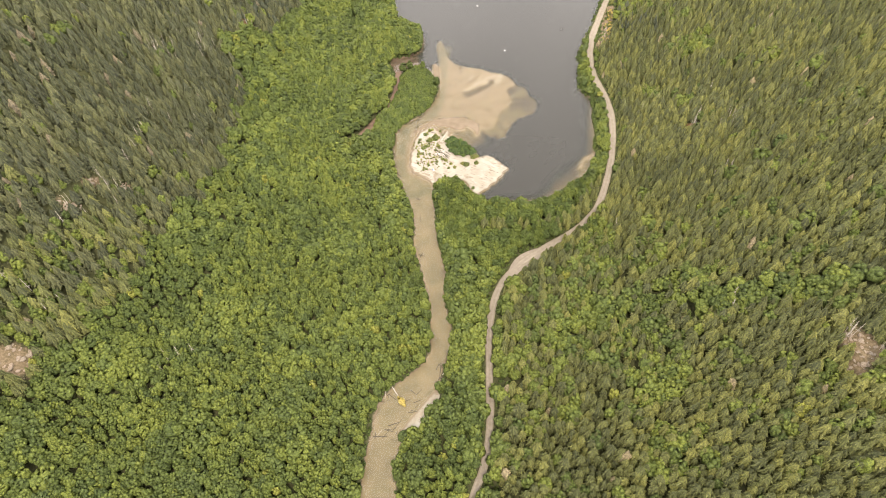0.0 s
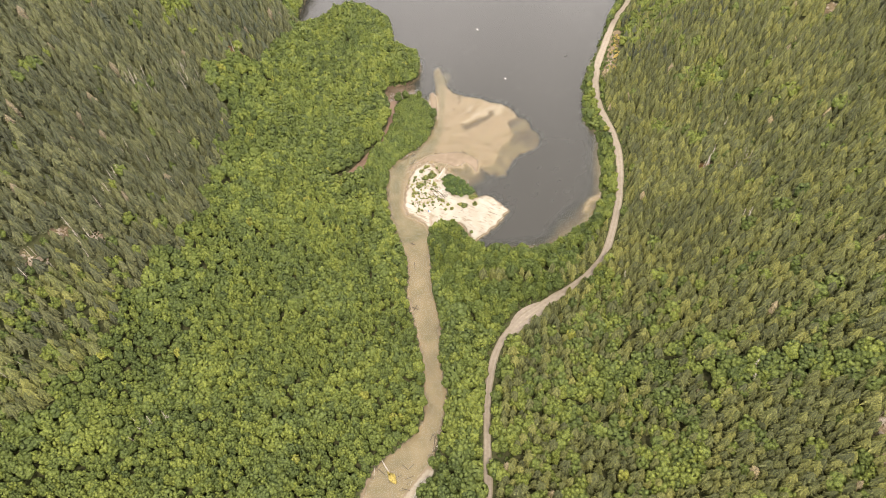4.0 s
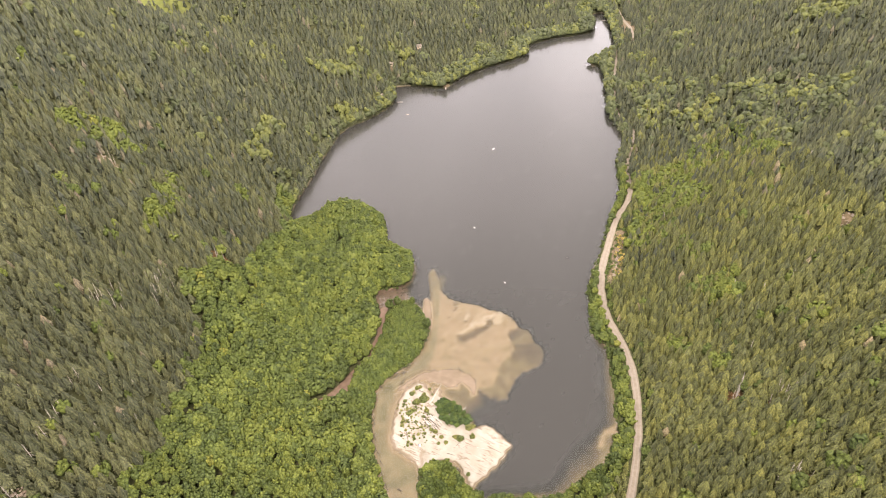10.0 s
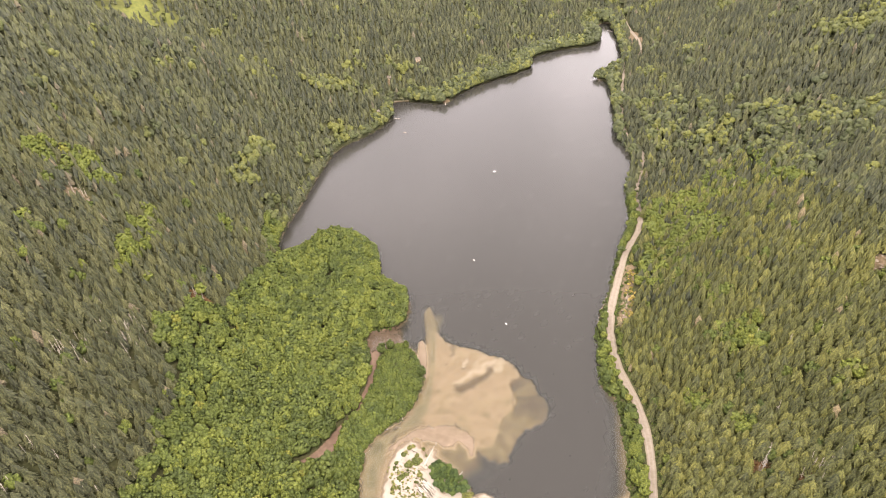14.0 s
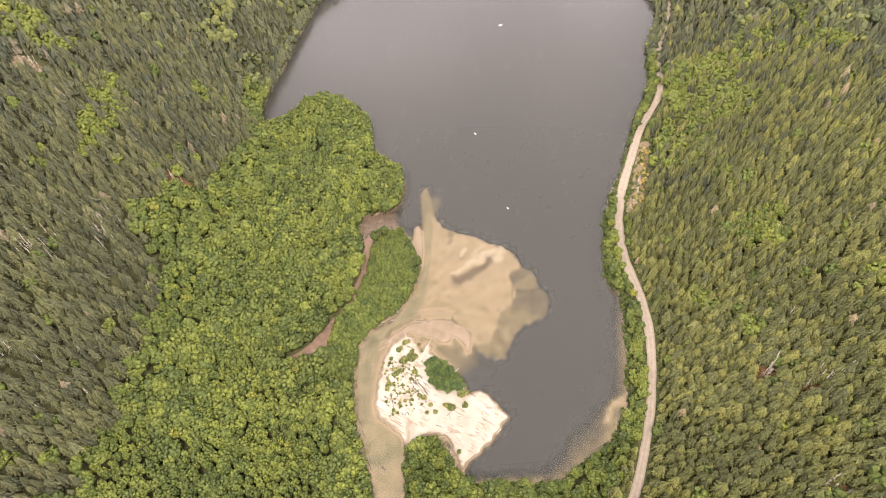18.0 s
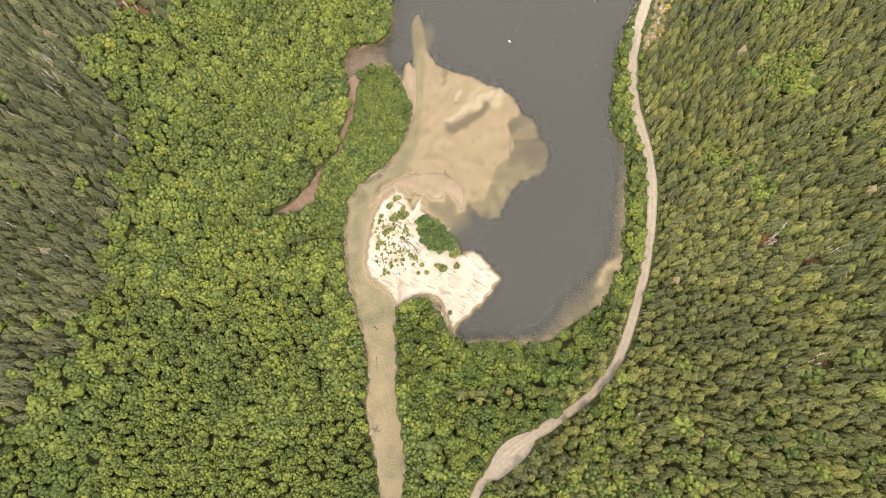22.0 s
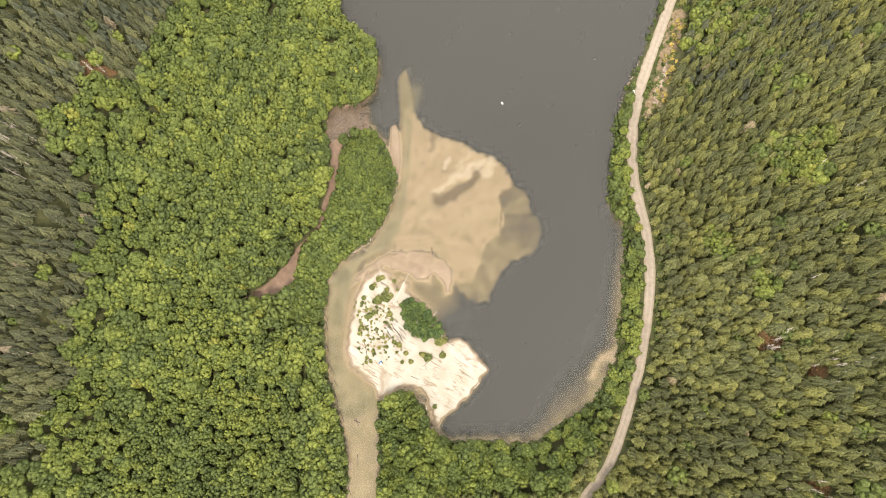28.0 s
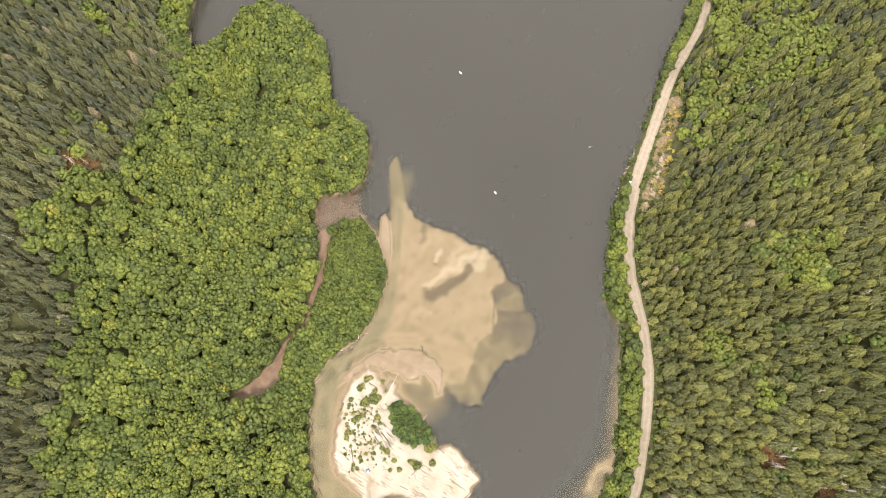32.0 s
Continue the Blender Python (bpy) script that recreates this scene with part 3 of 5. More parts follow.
ROCK_SLIDES = [(252, 178, 15), (241, 164, 8), (-313, 242, 17), (-294, 728, 12), (406, 589, 11), (-279, 392, 9), (-293, 366, 9), (-262, 398, 7)]


def mesh_from(name, verts, tris, mats, attrs=(), shade=None, mat_index=None, quads=False):
    """A mesh straight from arrays."""
    me = bpy.data.meshes.new(name)
    k = 4 if quads else 3
    tris = np.ascontiguousarray(tris, np.int32)
    me.vertices.add(len(verts))
    me.vertices.foreach_set("co", np.ascontiguousarray(verts, np.float32).ravel())
    me.loops.add(tris.size)
    me.loops.foreach_set("vertex_index", tris.ravel())
    me.polygons.add(len(tris))
    me.polygons.foreach_set("loop_start", np.arange(0, tris.size, k, dtype=np.int32))
    if shade is not None:
        me.polygons.foreach_set("use_smooth", np.broadcast_to(np.asarray(shade, bool), (len(tris),)).copy())
    for m in mats:
        me.materials.append(m)
    if mat_index is not None:
        me.polygons.foreach_set("material_index", np.ascontiguousarray(mat_index, np.int32))
    for key, values in attrs:
        me.attributes.new(key, "FLOAT", "POINT").data.foreach_set("value", np.ascontiguousarray(values, np.float32))
    me.update(calc_edges=True)
    return me


# ---- ground and water ----
def steps(*parts):
    return np.unique(np.concatenate([np.arange(a, b, s) for a, b, s in parts]))


gx = steps((-2600, -700, 100), (-700, -220, 16), (-220, -84, 4), (-84, -45, 1.8), (-45, 125, 1.25), (125, 130, 1.6), (130, 260, 3.2), (260, 560, 10), (560, 900, 24), (900, 2601, 100))
gy = steps((-1500, 60, 60), (60, 380, 3.0), (380, 690, 1.3), (690, 1100, 4.5), (1100, 1560, 9), (1560, 2200, 32), (2200, 3301, 100))
GX, GY = np.meshgrid(gx, gy)
gf = field(GX.ravel(), GY.ravel())
nx, ny = len(gx), len(gy)
ii = np.arange(nx * ny).reshape(ny, nx)
gq = np.stack([ii[:-1, :-1], ii[:-1, 1:], ii[1:, 1:], ii[1:, :-1]], -1).reshape(-1, 4)
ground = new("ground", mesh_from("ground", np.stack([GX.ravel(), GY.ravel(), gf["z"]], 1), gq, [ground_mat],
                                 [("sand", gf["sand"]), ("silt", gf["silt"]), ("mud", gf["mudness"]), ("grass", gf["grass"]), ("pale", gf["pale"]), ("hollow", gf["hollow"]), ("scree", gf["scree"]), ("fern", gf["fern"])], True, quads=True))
tagged(ground, "valley floor and slopes with white sand bars and lake bed", "ground", kind="structure")


def flat_sheet(name, line, z, mat):
    bm = bmesh.new()
    vs = [bm.verts.new((x, y, z)) for x, y in line]
    face = bm.faces.new(vs)
    bmesh.ops.triangulate(bm, faces=[face])
    bm.normal_update()
    for q in bm.faces:
        if q.normal.z < 0:
            q.normal_flip()
    me = bpy.data.meshes.new(name)
    bm.to_mesh(me)
    bm.free()
    me.materials.append(mat)
    return new(name, me)


wx, wy = steps((-180, 200, 5), (200, 491, 9)), steps((88, 700, 5), (700, 1570, 9))
WX, WY = np.meshgrid(wx.astype(float), wy.astype(float))
wz = field(WX.ravel(), WY.ravel())["z"]
wi = np.arange(WX.size).reshape(WX.shape)
wq = np.stack([wi[:-1, :-1], wi[:-1, 1:], wi[1:, 1:], wi[1:, :-1]], -1).reshape(-1, 4)
wq = wq[wz[wq].min(1) < 0.6]
wet, wq = np.unique(wq, return_inverse=True)
water = new("water", mesh_from("water", np.stack([WX.ravel()[wet], WY.ravel()[wet], 0 * wz[wet]], 1), wq.reshape(-1, 4), [water_mat], [("deep", blend(-wz[wet], 1.9, 4.0))], True, quads=True))
tagged(water, "dark grey lake and silty tan river under overcast sky", "water", kind="structure")


def build_road():
    """A gravel road with a low crown, two worn tracks and soft verges."""
    p = smooth(ROAD, 3.0)
    t = np.gradient(p, axis=0)
    t /= np.linalg.norm(t, axis=1)[:, None]
    n = np.stack([t[:, 1], -t[:, 0]], 1)
    across = np.array([-1.25, -1.0, -0.62, -0.5, -0.36, 0.0, 0.36, 0.5, 0.62, 1.0, 1.25])
    lift = np.array([-0.35, 0.02, 0.08, 0.05, 0.09, 0.14, 0.09, 0.05, 0.08, 0.02, -0.35])
    rut, verge = np.array([0, 0, .6, 1, .6, 0, .6, 1, .6, 0, 0.0]), np.array([1, .7, 0, 0, 0, .25, 0, 0, 0, .7, 1])
    half = ROAD_HALF * (1 + 0.10 * waves(p[:, 0], p[:, 1], 40, 21)) * np.interp(p[:, 1], [150, 290, 330, 420, 640, 760, 2000], [0.85, 0.88, 1.0, 0.95, 1.25, 1.0, 1.0])
    xy = p[:, None] + n[:, None] * (half[:, None] * across)[..., None]
    z = (2.6 + 1.2 * blend(p[:, 1], 300, 460))[:, None] + lift + 0.12
    v = np.concatenate([xy, z[..., None]], 2).reshape(-1, 3)
    k = len(across)
    ii = np.arange(len(p) * k).reshape(len(p), k)
    q = np.stack([ii[:-1, :-1], ii[:-1, 1:], ii[1:, 1:], ii[1:, :-1]], -1).reshape(-1, 4)
    me = mesh_from("road", v, q, [gravel_mat], [("rut", np.tile(rut, len(p))), ("verge", np.tile(verge, len(p)))], True, quads=True)
    return tagged(new("road", me), "pale gravel forest road with worn wheel tracks", "road", kind="structure")


build_road()


# ---- trees ----
def kite(rng, root, out, side, length, width, droop):
    """A bough: a folded blade of two triangles."""
    tip = root + out * length + np.array([0, 0, -droop])
    mid = root + out * length * 0.55 + np.array([0, 0, -droop * 0.30])
    return [root, mid - side * width + np.array([0, 0, -width * 0.35]), tip, mid + side * width + np.array([0, 0, -width * 0.35])]


def conifer_shape(seed, boughs, skirts, radius=0.145, blade=1.0, fullness=0.74, points=10):
    """A conifer one unit tall: ragged skirts of needles, boughs in a rising spiral over them, and how near each point is to a bough's tip."""
    rng, v, f, tip = np.random.RandomState(seed), [], [], []
    skew = rng.uniform(0, 6.28)
    reach = lambda u: radius * ((1 - u) ** fullness * 0.95 + 0.05) * (0.76 + 0.24 * min(1, u * 6))
    for k in range(skirts):
        lo, hi = 0.06 + 0.86 * k / skirts, min(1.0, 0.06 + 0.86 * (k + 1.75) / skirts)
        i, m = len(v), points
        turn, r = rng.uniform(0, 6.28), reach(lo) * (0.98 if boughs else 1.08)
        for j in range(m):
            a = turn + 6.2832 * j / m
            d = r * ((1.0 if j % 2 else 0.66) + rng.uniform(-0.12, 0.16)) * (1 + 0.14 * math.cos(a - skew))
            v.append(np.array([d * math.cos(a), d * math.sin(a), lo + rng.uniform(-0.02, 0.02) + (0.0 if j % 2 else 0.025)]))
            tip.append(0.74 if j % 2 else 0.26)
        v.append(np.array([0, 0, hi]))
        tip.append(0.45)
        f += [(i + j, i + (j + 1) % m, i + m) for j in range(m)]
    for k in range(boughs):
        u = 1 - math.sqrt(1 - (k + rng.uniform(0, 1)) / (boughs + 0.5))
        a = 2.39996 * k + rng.uniform(-0.5, 0.5)
        out, side = np.array([math.cos(a), math.sin(a), 0]), np.array([-math.sin(a), math.cos(a), 0])
        length = reach(u) * rng.uniform(0.78, 1.25) * (1 + 0.14 * math.cos(a - skew))
        q = kite(rng, np.array([0, 0, 0.08 + 0.89 * u + 0.55 * length]), out, side, length, blade * (0.006 + length * rng.uniform(0.11, 0.19)), length * rng.uniform(0.5, 0.95))
        i = len(v)
        v += q
        f += [(i, i + 1, i + 2), (i, i + 2, i + 3)]
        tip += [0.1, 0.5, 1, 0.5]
    return np.array(v), np.array(f), np.array(tip, float), np.zeros(len(f), bool)


def ico(sub):
    bm = bmesh.new()
    bmesh.ops.create_icosphere(bm, subdivisions=sub, radius=1)
    bm.verts.ensure_lookup_table()
    v, f = np.array([q.co[:] for q in bm.verts]), np.array([[w.index for w in q.verts] for q in bm.faces])
    bm.free()
    return v, f


ICO1 = ico(1)


def broadleaf_shape(seed, lumps, tufts, sides=5, squash=0.62):
    """A crown of radius about one unit: rounded billows of foliage round a core, with loose sprays of leaves between and on them."""
    rng, (cv, cf) = np.random.RandomState(seed), ICO1
    V, F, S, base = [cv * np.array([1.0, 1.0, 0.62]) * rng.uniform(0.86, 1.08, (len(cv), 1)) - np.array([0, 0, 0.18])], [cf], [np.ones(len(cf), bool)], len(cv)
    skew, pull = rng.uniform(0, 6.28), rng.uniform(0.05, 0.22)
    centres = []
    for k in range(lumps):
        z = 1 - 1.28 * (k + 0.45) / lumps
        a, q = 2.39996 * k + skew + rng.uniform(-0.35, 0.35), math.sqrt(max(0.0, 1 - z * z))
        w = np.array([q * math.cos(a), q * math.sin(a), z + rng.uniform(-0.1, 0.1)])
        c = w * rng.uniform(0.44, 0.66) * (1 + pull * math.cos(a - skew))
        s = rng.uniform(0.72, 1.2) * 1.14 / math.sqrt(lumps)
        n = w + np.array([0, 0, 0.55])
        n /= np.linalg.norm(n)
        t = np.cross(n, [0.3, 0.9, 0.2])
        t /= np.linalg.norm(t)
        b = np.cross(n, t)
        ring = [c + n * s * rng.uniform(0.95, 1.12)]
        for up, wide in ((0.62, 0.80), (-0.20, 1.04)):
            turn = rng.uniform(0, 6.28)
            for j in range(sides):
                g = turn + 6.2832 * j / sides
                ring.append(c + s * (n * (up + rng.uniform(-0.16, 0.16)) + (t * math.cos(g) + b * math.sin(g)) * wide * rng.uniform(0.82, 1.2)))
        V.append(np.array(ring))
        tri = [(0, 1 + j, 1 + (j + 1) % sides) for j in range(sides)]
        for j in range(sides):
            p, q_, o, r = 1 + j, 1 + (j + 1) % sides, 1 + sides + j, 1 + sides + (j + 1) % sides
            tri += [(p, o, r), (p, r, q_)]
        F.append(np.array(tri) + base)
        S.append(np.ones(len(tri), bool))
        base += len(ring)
        centres.append((c, s))
    if tufts:
        pick = rng.randint(0, lumps, tufts)
        c0, s0 = np.array([centres[k][0] for k in pick]), np.array([centres[k][1] for k in pick])[:, None]
        w = c0 / np.linalg.norm(c0, axis=1)[:, None] + rng.normal(size=(tufts, 3)) * 0.62
        w[:, 2] = np.abs(w[:, 2]) * 0.9 + 0.05
        w /= np.linalg.norm(w, axis=1)[:, None]
        c = c0 + w * s0 * rng.uniform(0.92, 1.14, (tufts, 1))
        n = w + rng.normal(size=(tufts, 3)) * 0.4
        n /= np.linalg.norm(n, axis=1)[:, None]
        a = np.cross(n, rng.normal(size=(tufts, 3)))
        a /= np.linalg.norm(a, axis=1)[:, None]
        b = np.cross(n, a)
        s = rng.uniform(0.09, 0.17, tufts)[:, None] * min(1.3, max(0.7, math.sqrt(24 / tufts)))
        V.append(np.stack([c + a * s, c + b * s * 0.8 + n * s * 0.35, c - a * s, c - b * s * 0.8 - n * s * 0.25], 1).reshape(-1, 3))
        k = base + 4 * np.arange(tufts)[:, None]
        F += [k + [[0, 1, 2]], k + [[0, 2, 3]]]
        S.append(np.zeros(2 * tufts, bool))
    v = np.vstack(V)
    v[:, 2] *= squash * 1.3
    return v, np.vstack(F), np.zeros(len(v)), np.concatenate(S)


def plant(rng, x0, x1, y0, y1, gap, loose=0.42):
    """A jittered triangular raster of places."""
    xs, ys = np.arange(x0, x1, gap), np.arange(y0, y1, gap * 0.87)
    X, Y = np.meshgrid(xs, ys)
    X = X + (np.arange(len(ys)) % 2)[:, None] * gap / 2
    return X.ravel() + rng.uniform(-loose, loose, X.size) * gap, Y.ravel() + rng.uniform(-loose, loose, X.size) * gap


def forest(name, shapes, places, mats, label, category, group=""):
    """One joined stand of trees: places are rows of x, y, z, width, height, turn, tint, shape number, lean east, lean north."""
    V, T, A, P, S, base = [], [], [], [], [], 0
    for k, (v, f, tip, sm) in enumerate(shapes):
        r = places[places[:, 7].astype(int) == k]
        if not len(r):
            continue
        c, s = np.cos(r[:, 5])[:, None], np.sin(r[:, 5])[:, None]
        w, h = r[:, 3:4], r[:, 4:5]
        z = v[:, 2] * h
        x = (v[:, 0] * c - v[:, 1] * s) * w + r[:, 0:1] + z * r[:, 8:9]
        y = (v[:, 0] * s + v[:, 1] * c) * w + r[:, 1:2] + z * r[:, 9:10]
        V.append(np.stack([x, y, z + r[:, 2:3]], -1).reshape(-1, 3))
        T.append((f[None] + (base + len(v) * np.arange(len(r)))[:, None, None]).reshape(-1, 3))
        A.append(np.repeat(r[:, 6], len(v)))
        P.append(np.tile(tip, len(r)))
        S.append(np.tile(sm, len(r)))
        base += len(v) * len(r)
    me = mesh_from(name, np.concatenate(V), np.concatenate(T), mats, [("tint", np.concatenate(A)), ("tip", np.concatenate(P))], np.concatenate(S))
    return tagged(new(name, me), label, category, group, "stuff")


def seen_plan(x, y):
    """The stretch of the valley that the flight looks down on."""
    return (x > np.interp(y, [90, 500, 800, 1250, 1700], [-345, -400, -470, -480, -330])) & (x < np.interp(y, [90, 300, 600, 1000, 1300, 1700], [280, 390, 480, 720, 720, 700])) & (y > -92) & (y < 1720)


rng = np.random.RandomState(11)
tx, ty = plant(rng, -480, 640, 75, 860, 5.05, 0.36)
fx_, fy_ = plant(rng, -500, 740, 860, 1730, 6.9, 0.5)
bx_, by_ = plant(rng, -340, 275, -90, 75, 6.6)
edge_ = smooth(WEST_SHORE + EAST_SHORE, 4.6, True)
edge_t = np.roll(edge_, -1, 0) - np.roll(edge_, 1, 0)
edge_t /= np.linalg.norm(edge_t, axis=1)[:, None]
edge_ = edge_ + np.stack([-edge_t[:, 1], edge_t[:, 0]], 1) * (2.2 + 0.8 * rng.rand(len(edge_))[:, None])
edge_ = edge_[((edge_[:, 1] > 690) | ((edge_[:, 0] < 4) & (edge_[:, 1] > 648))) & (edge_[:, 1] < 1530)]      # trees that overhang the water
px, py = np.concatenate([tx, fx_, edge_[:, 0], bx_]), np.concatenate([ty, fy_, edge_[:, 1], by_])
keep = seen_plan(px, py)
px, py = px[keep], py[keep]
pf = field(px, py)
r1, r2, r3, r4 = rng.rand(4, len(px))
ok = (pf["water"] < np.where((py > 690) | ((px < 4) & (py > 648)), -0.2, np.where((px < 0) & (py < 520), -1.4, -2.2))) & (pf["road"] > np.where(py < 300, 5.2, np.where((py > 800) & (py < 1340), 2.6, np.where((py > 340) & (py < 388) & (px > 88) & (px < 150), 4.3, 4.9)))) & (pf["mud"] < -0.3) & (pf["dry"] < -1) & (pf["bar"] < -1) & (pf["layby"] < -3.2) & (pf["scree"] < 0.35 + 0.5 * r4) & (pf["fern"] < 0.45 + 0.4 * r4) & (pf["shrub"] < 0.5) & (line_distance(px, py, CUT_BANK, False) > 10) & (line_distance(px, py, smooth(CREEK, 5), False) > 2.4)
glade = ((px + 400) / 60) ** 2 + ((py - 1250) / 62) ** 2 < 1
ok &= ~(glade & (r4 < 0.80))
for cx, cy, cr in CLEARINGS:
    ok &= np.hypot(px - cx, (py - cy) * 0.7) > cr * 0.62
px, py = px[ok], py[ok]
pf = {k: v[ok] for k, v in pf.items()}
r1, r2, r3, r4 = r1[ok], r2[ok], r3[ok], r4[ok]
patch = waves(px, py, 130, 31) + 0.5 * waves(px, py, 45, 32)
flat = (pf["left"] < -6 + 14 * waves(px, py, 50, 33)) & (pf["right"] < -14 + 16 * waves(px, py, 50, 34))
west = px < np.interp(py, [100, 300, 430, 700, 900], [-60, -10, -30, 0, -60])
wedge_y, wedge_x = np.array(WOOD_EDGE, float).T
wood_left = (px > np.interp(py, wedge_y, wedge_x) + 7 * waves(px, py, 34, 33)) & west & (py < 870)
between = flat & ~west & ((pf["water"] > -34) | (py < 360)) & (px < np.interp(py, [100, 300, 345, 420, 500, 700, 1500], [14, 48, 95, 160, 186, 210, 470]))
shore_belt = (pf["water"] > -13) & ((py < 860) | (r1 < np.where(px > 200, 0.45, 0.2)))


def around(cx, cy, rx, ry):
    return ((px - cx) / rx) ** 2 + ((py - cy) / ry) ** 2 < 1 + 0.5 * patch


bright = (around(318, 752, 36, 70) | around(-305, 765, 34, 18) | around(-246, 716, 12, 48) | around(-82, 1206, 42, 22) | around(653, 1035, 50, 40) | around(-190, 905, 13, 34) | around(-128, 1178, 28, 14)) & (r1 < 0.62)
bright |= around(62, 215, 22, 58) & (r1 < 0.42)
mixed = around(450, 850, 90, 90) | around(395, 1000, 45, 110) | around(60, 215, 30, 60) | around(268, 700, 26, 56)
lower_wood = around(120, 262, 78, 62)
gully = np.abs(py - 255 + 0.28 * (px - 150)) < 11 + 5 * patch
broad = wood_left | between | shore_belt | bright | (mixed & (r1 < 0.38)) | (lower_wood & (r1 < 0.5)) | (gully & (px > 105) & (px < 330)) | ((pf["hill"] < 60) & (patch > 1.05) & (r1 < 0.8)) | ((px < -110) & (r1 < np.interp(py, [100, 260, 400], [0.55, 0.38, 0.03]))) | (r1 < np.where(py < 330, 0.10, 0.03))
# conifers stand wider apart; on the dry western slope there are gaps
thin = np.where(px < -150, 0.16 + 0.14 * np.clip(waves(px, py, 38, 36), -1, 1), 0.03) * (py < 860)
small = np.clip(0.25 + 0.55 * blend(py, 520, 430) * (px < 0) + 0.45 * waves(px, py, 75, 37) + 0.35 * waves(px, py, 30, 38), 0, 1)     # stands of younger, smaller crowns
stay = np.where(broad, (r4 > 0.30 * (1 - small)) | (pf["water"] > -12), r4 > thin)
px, py, broad, bright, shore_belt, patch, small = px[stay], py[stay], broad[stay], bright[stay], shore_belt[stay], patch[stay], small[stay]
pf = {k: v[stay] for k, v in pf.items()}
r1, r2, r3, r4 = r1[stay], r2[stay], r3[stay], r4[stay]
near = (py < 770 + 330 * (r3 - 0.5)) & (py > 75) & (np.abs(px - 30) < 400)
near_wood = (py < 850) & (py > 75) & (px < 430) & (px > -400)
kind_h = np.where(broad, 10.0 + 2.5 * (1 - small) + 4.5 * r2 * (1 - 0.4 * small), np.where(py < 860, 12.2, 12.5) + 7.4 * r2 ** 1.2)
kind_h = np.where(shore_belt & (px > 60) & (py < 1000), 5.5 + 5 * r2, kind_h)
kind_h = np.where(shore_belt & (px < 0) & broad, np.minimum(kind_h, 9 + 5 * r2), kind_h)
kind_h = np.minimum(kind_h, np.where(py > 800, 14.0, np.where(py < 290, 9.0, np.where((py > 340) & (py < 388), 11.0, 6.0))) + 1.25 * np.maximum(pf["road"] - 5.0, 0) + 3 * r3)
tint = np.clip(0.46 + 0.42 * (r3 - 0.5) * 2 + 0.17 * patch + 0.12 * rng.normal(size=len(px)), 0, 0.95)
tint = np.where(bright, np.clip(0.52 + 0.38 * r3, 0, 0.9), tint)
# distant conifers take lower, bluer tints, part of the haze in their colour
tint = np.where(~near & ~bright & ~broad, np.clip(tint - 0.05, 0, 0.95), tint)
tint = np.where(rng.rand(len(px)) < np.where(broad, 0.005, np.where(px < -150, 0.014, 0.006)), 1.0, tint)
turn_, wide_ = rng.uniform(0, 6.283, len(px)), rng.uniform(0.8, 1.25, len(px))
wide_ = np.where(broad, wide_ * (1.26 - 0.38 * small) * np.where(rng.rand(len(px)) < 0.12, 1.25, 1.0), wide_)
lean_x, lean_y = rng.normal(size=(2, len(px))) * 0.035

conifers_near = [conifer_shape(100 + k, 62, 3, 0.178, 0.74, 0.58) for k in range(8)]
conifers_far = [conifer_shape(140 + k, 8, 2, 0.180, 1.6, 0.58, 8) for k in range(5)]
broad_near = [broadleaf_shape(200 + k, 9, 12) for k in range(8)]
broad_far = [broadleaf_shape(240 + k, 3, 6, 4) for k in range(5)]


def rows_for(mask, variants, crown):
    h, w = kind_h[mask], wide_[mask]
    variant = (turn_[mask] * 1000).astype(int) % variants
    if crown:      # the crown of a broadleaf tree sits on its trunk
        return np.stack([px[mask], py[mask], pf["z"][mask] + h * 0.52, (1.35 + h * 0.215) * w * crown, h * 0.56, turn_[mask], tint[mask], variant.astype(float), 0 * h, 0 * h], 1)
    spread = np.where(near[mask], 1.58, 1.55)
    return np.stack([px[mask], py[mask], pf["z"][mask], h * w * spread, h * np.where(near[mask], 1.0, 0.92), turn_[mask], tint[mask], variant.astype(float), lean_x[mask], lean_y[mask]], 1)


# the trees that the flight passes nearest stand singly
def nearest(mask, cx, cy, count):
    i = np.flatnonzero(mask)
    out = np.zeros(len(px), bool)
    out[i[np.argsort((px[i] - cx) ** 2 + (py[i] - cy) ** 2)[:count]]] = True
    return out


single_broad = nearest(broad & (px > 0) & (pf["water"] > -60) & (py > 300) & (py < 470), 70, 385, 290)
single_conifer = nearest(~broad & (px > 190), 240, 455, 300)

dry_side = (px < -90 + 40 * waves(px, py, 90, 39)) & (py > 330 + 60 * waves(px, py, 70, 40) + 80 * (r1 - 0.5))
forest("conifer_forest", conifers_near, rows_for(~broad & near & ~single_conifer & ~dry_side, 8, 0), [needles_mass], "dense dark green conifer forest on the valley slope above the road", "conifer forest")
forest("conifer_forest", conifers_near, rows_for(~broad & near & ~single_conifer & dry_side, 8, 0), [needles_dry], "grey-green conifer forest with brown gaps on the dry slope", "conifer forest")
forest("far_conifer_forest", conifers_far, rows_for(~broad & ~near, 5, 0), [needles_haze], "distant grey-green conifer forest round the lake, haze in its colour", "conifer forest")
forest("broadleaf_forest", broad_near, rows_for(broad & near_wood & ~single_broad, 8, 1.0), [leaves_mass], "bright green broadleaf woodland on the valley floor", "broadleaf forest")
forest("far_broadleaf_forest", broad_far, rows_for(broad & ~near_wood, 5, 1.1), [leaves_haze], "distant pale green broadleaf trees along the shore, haze in their colour", "broadleaf forest")


GZ = gf["z"].reshape(ny, nx)


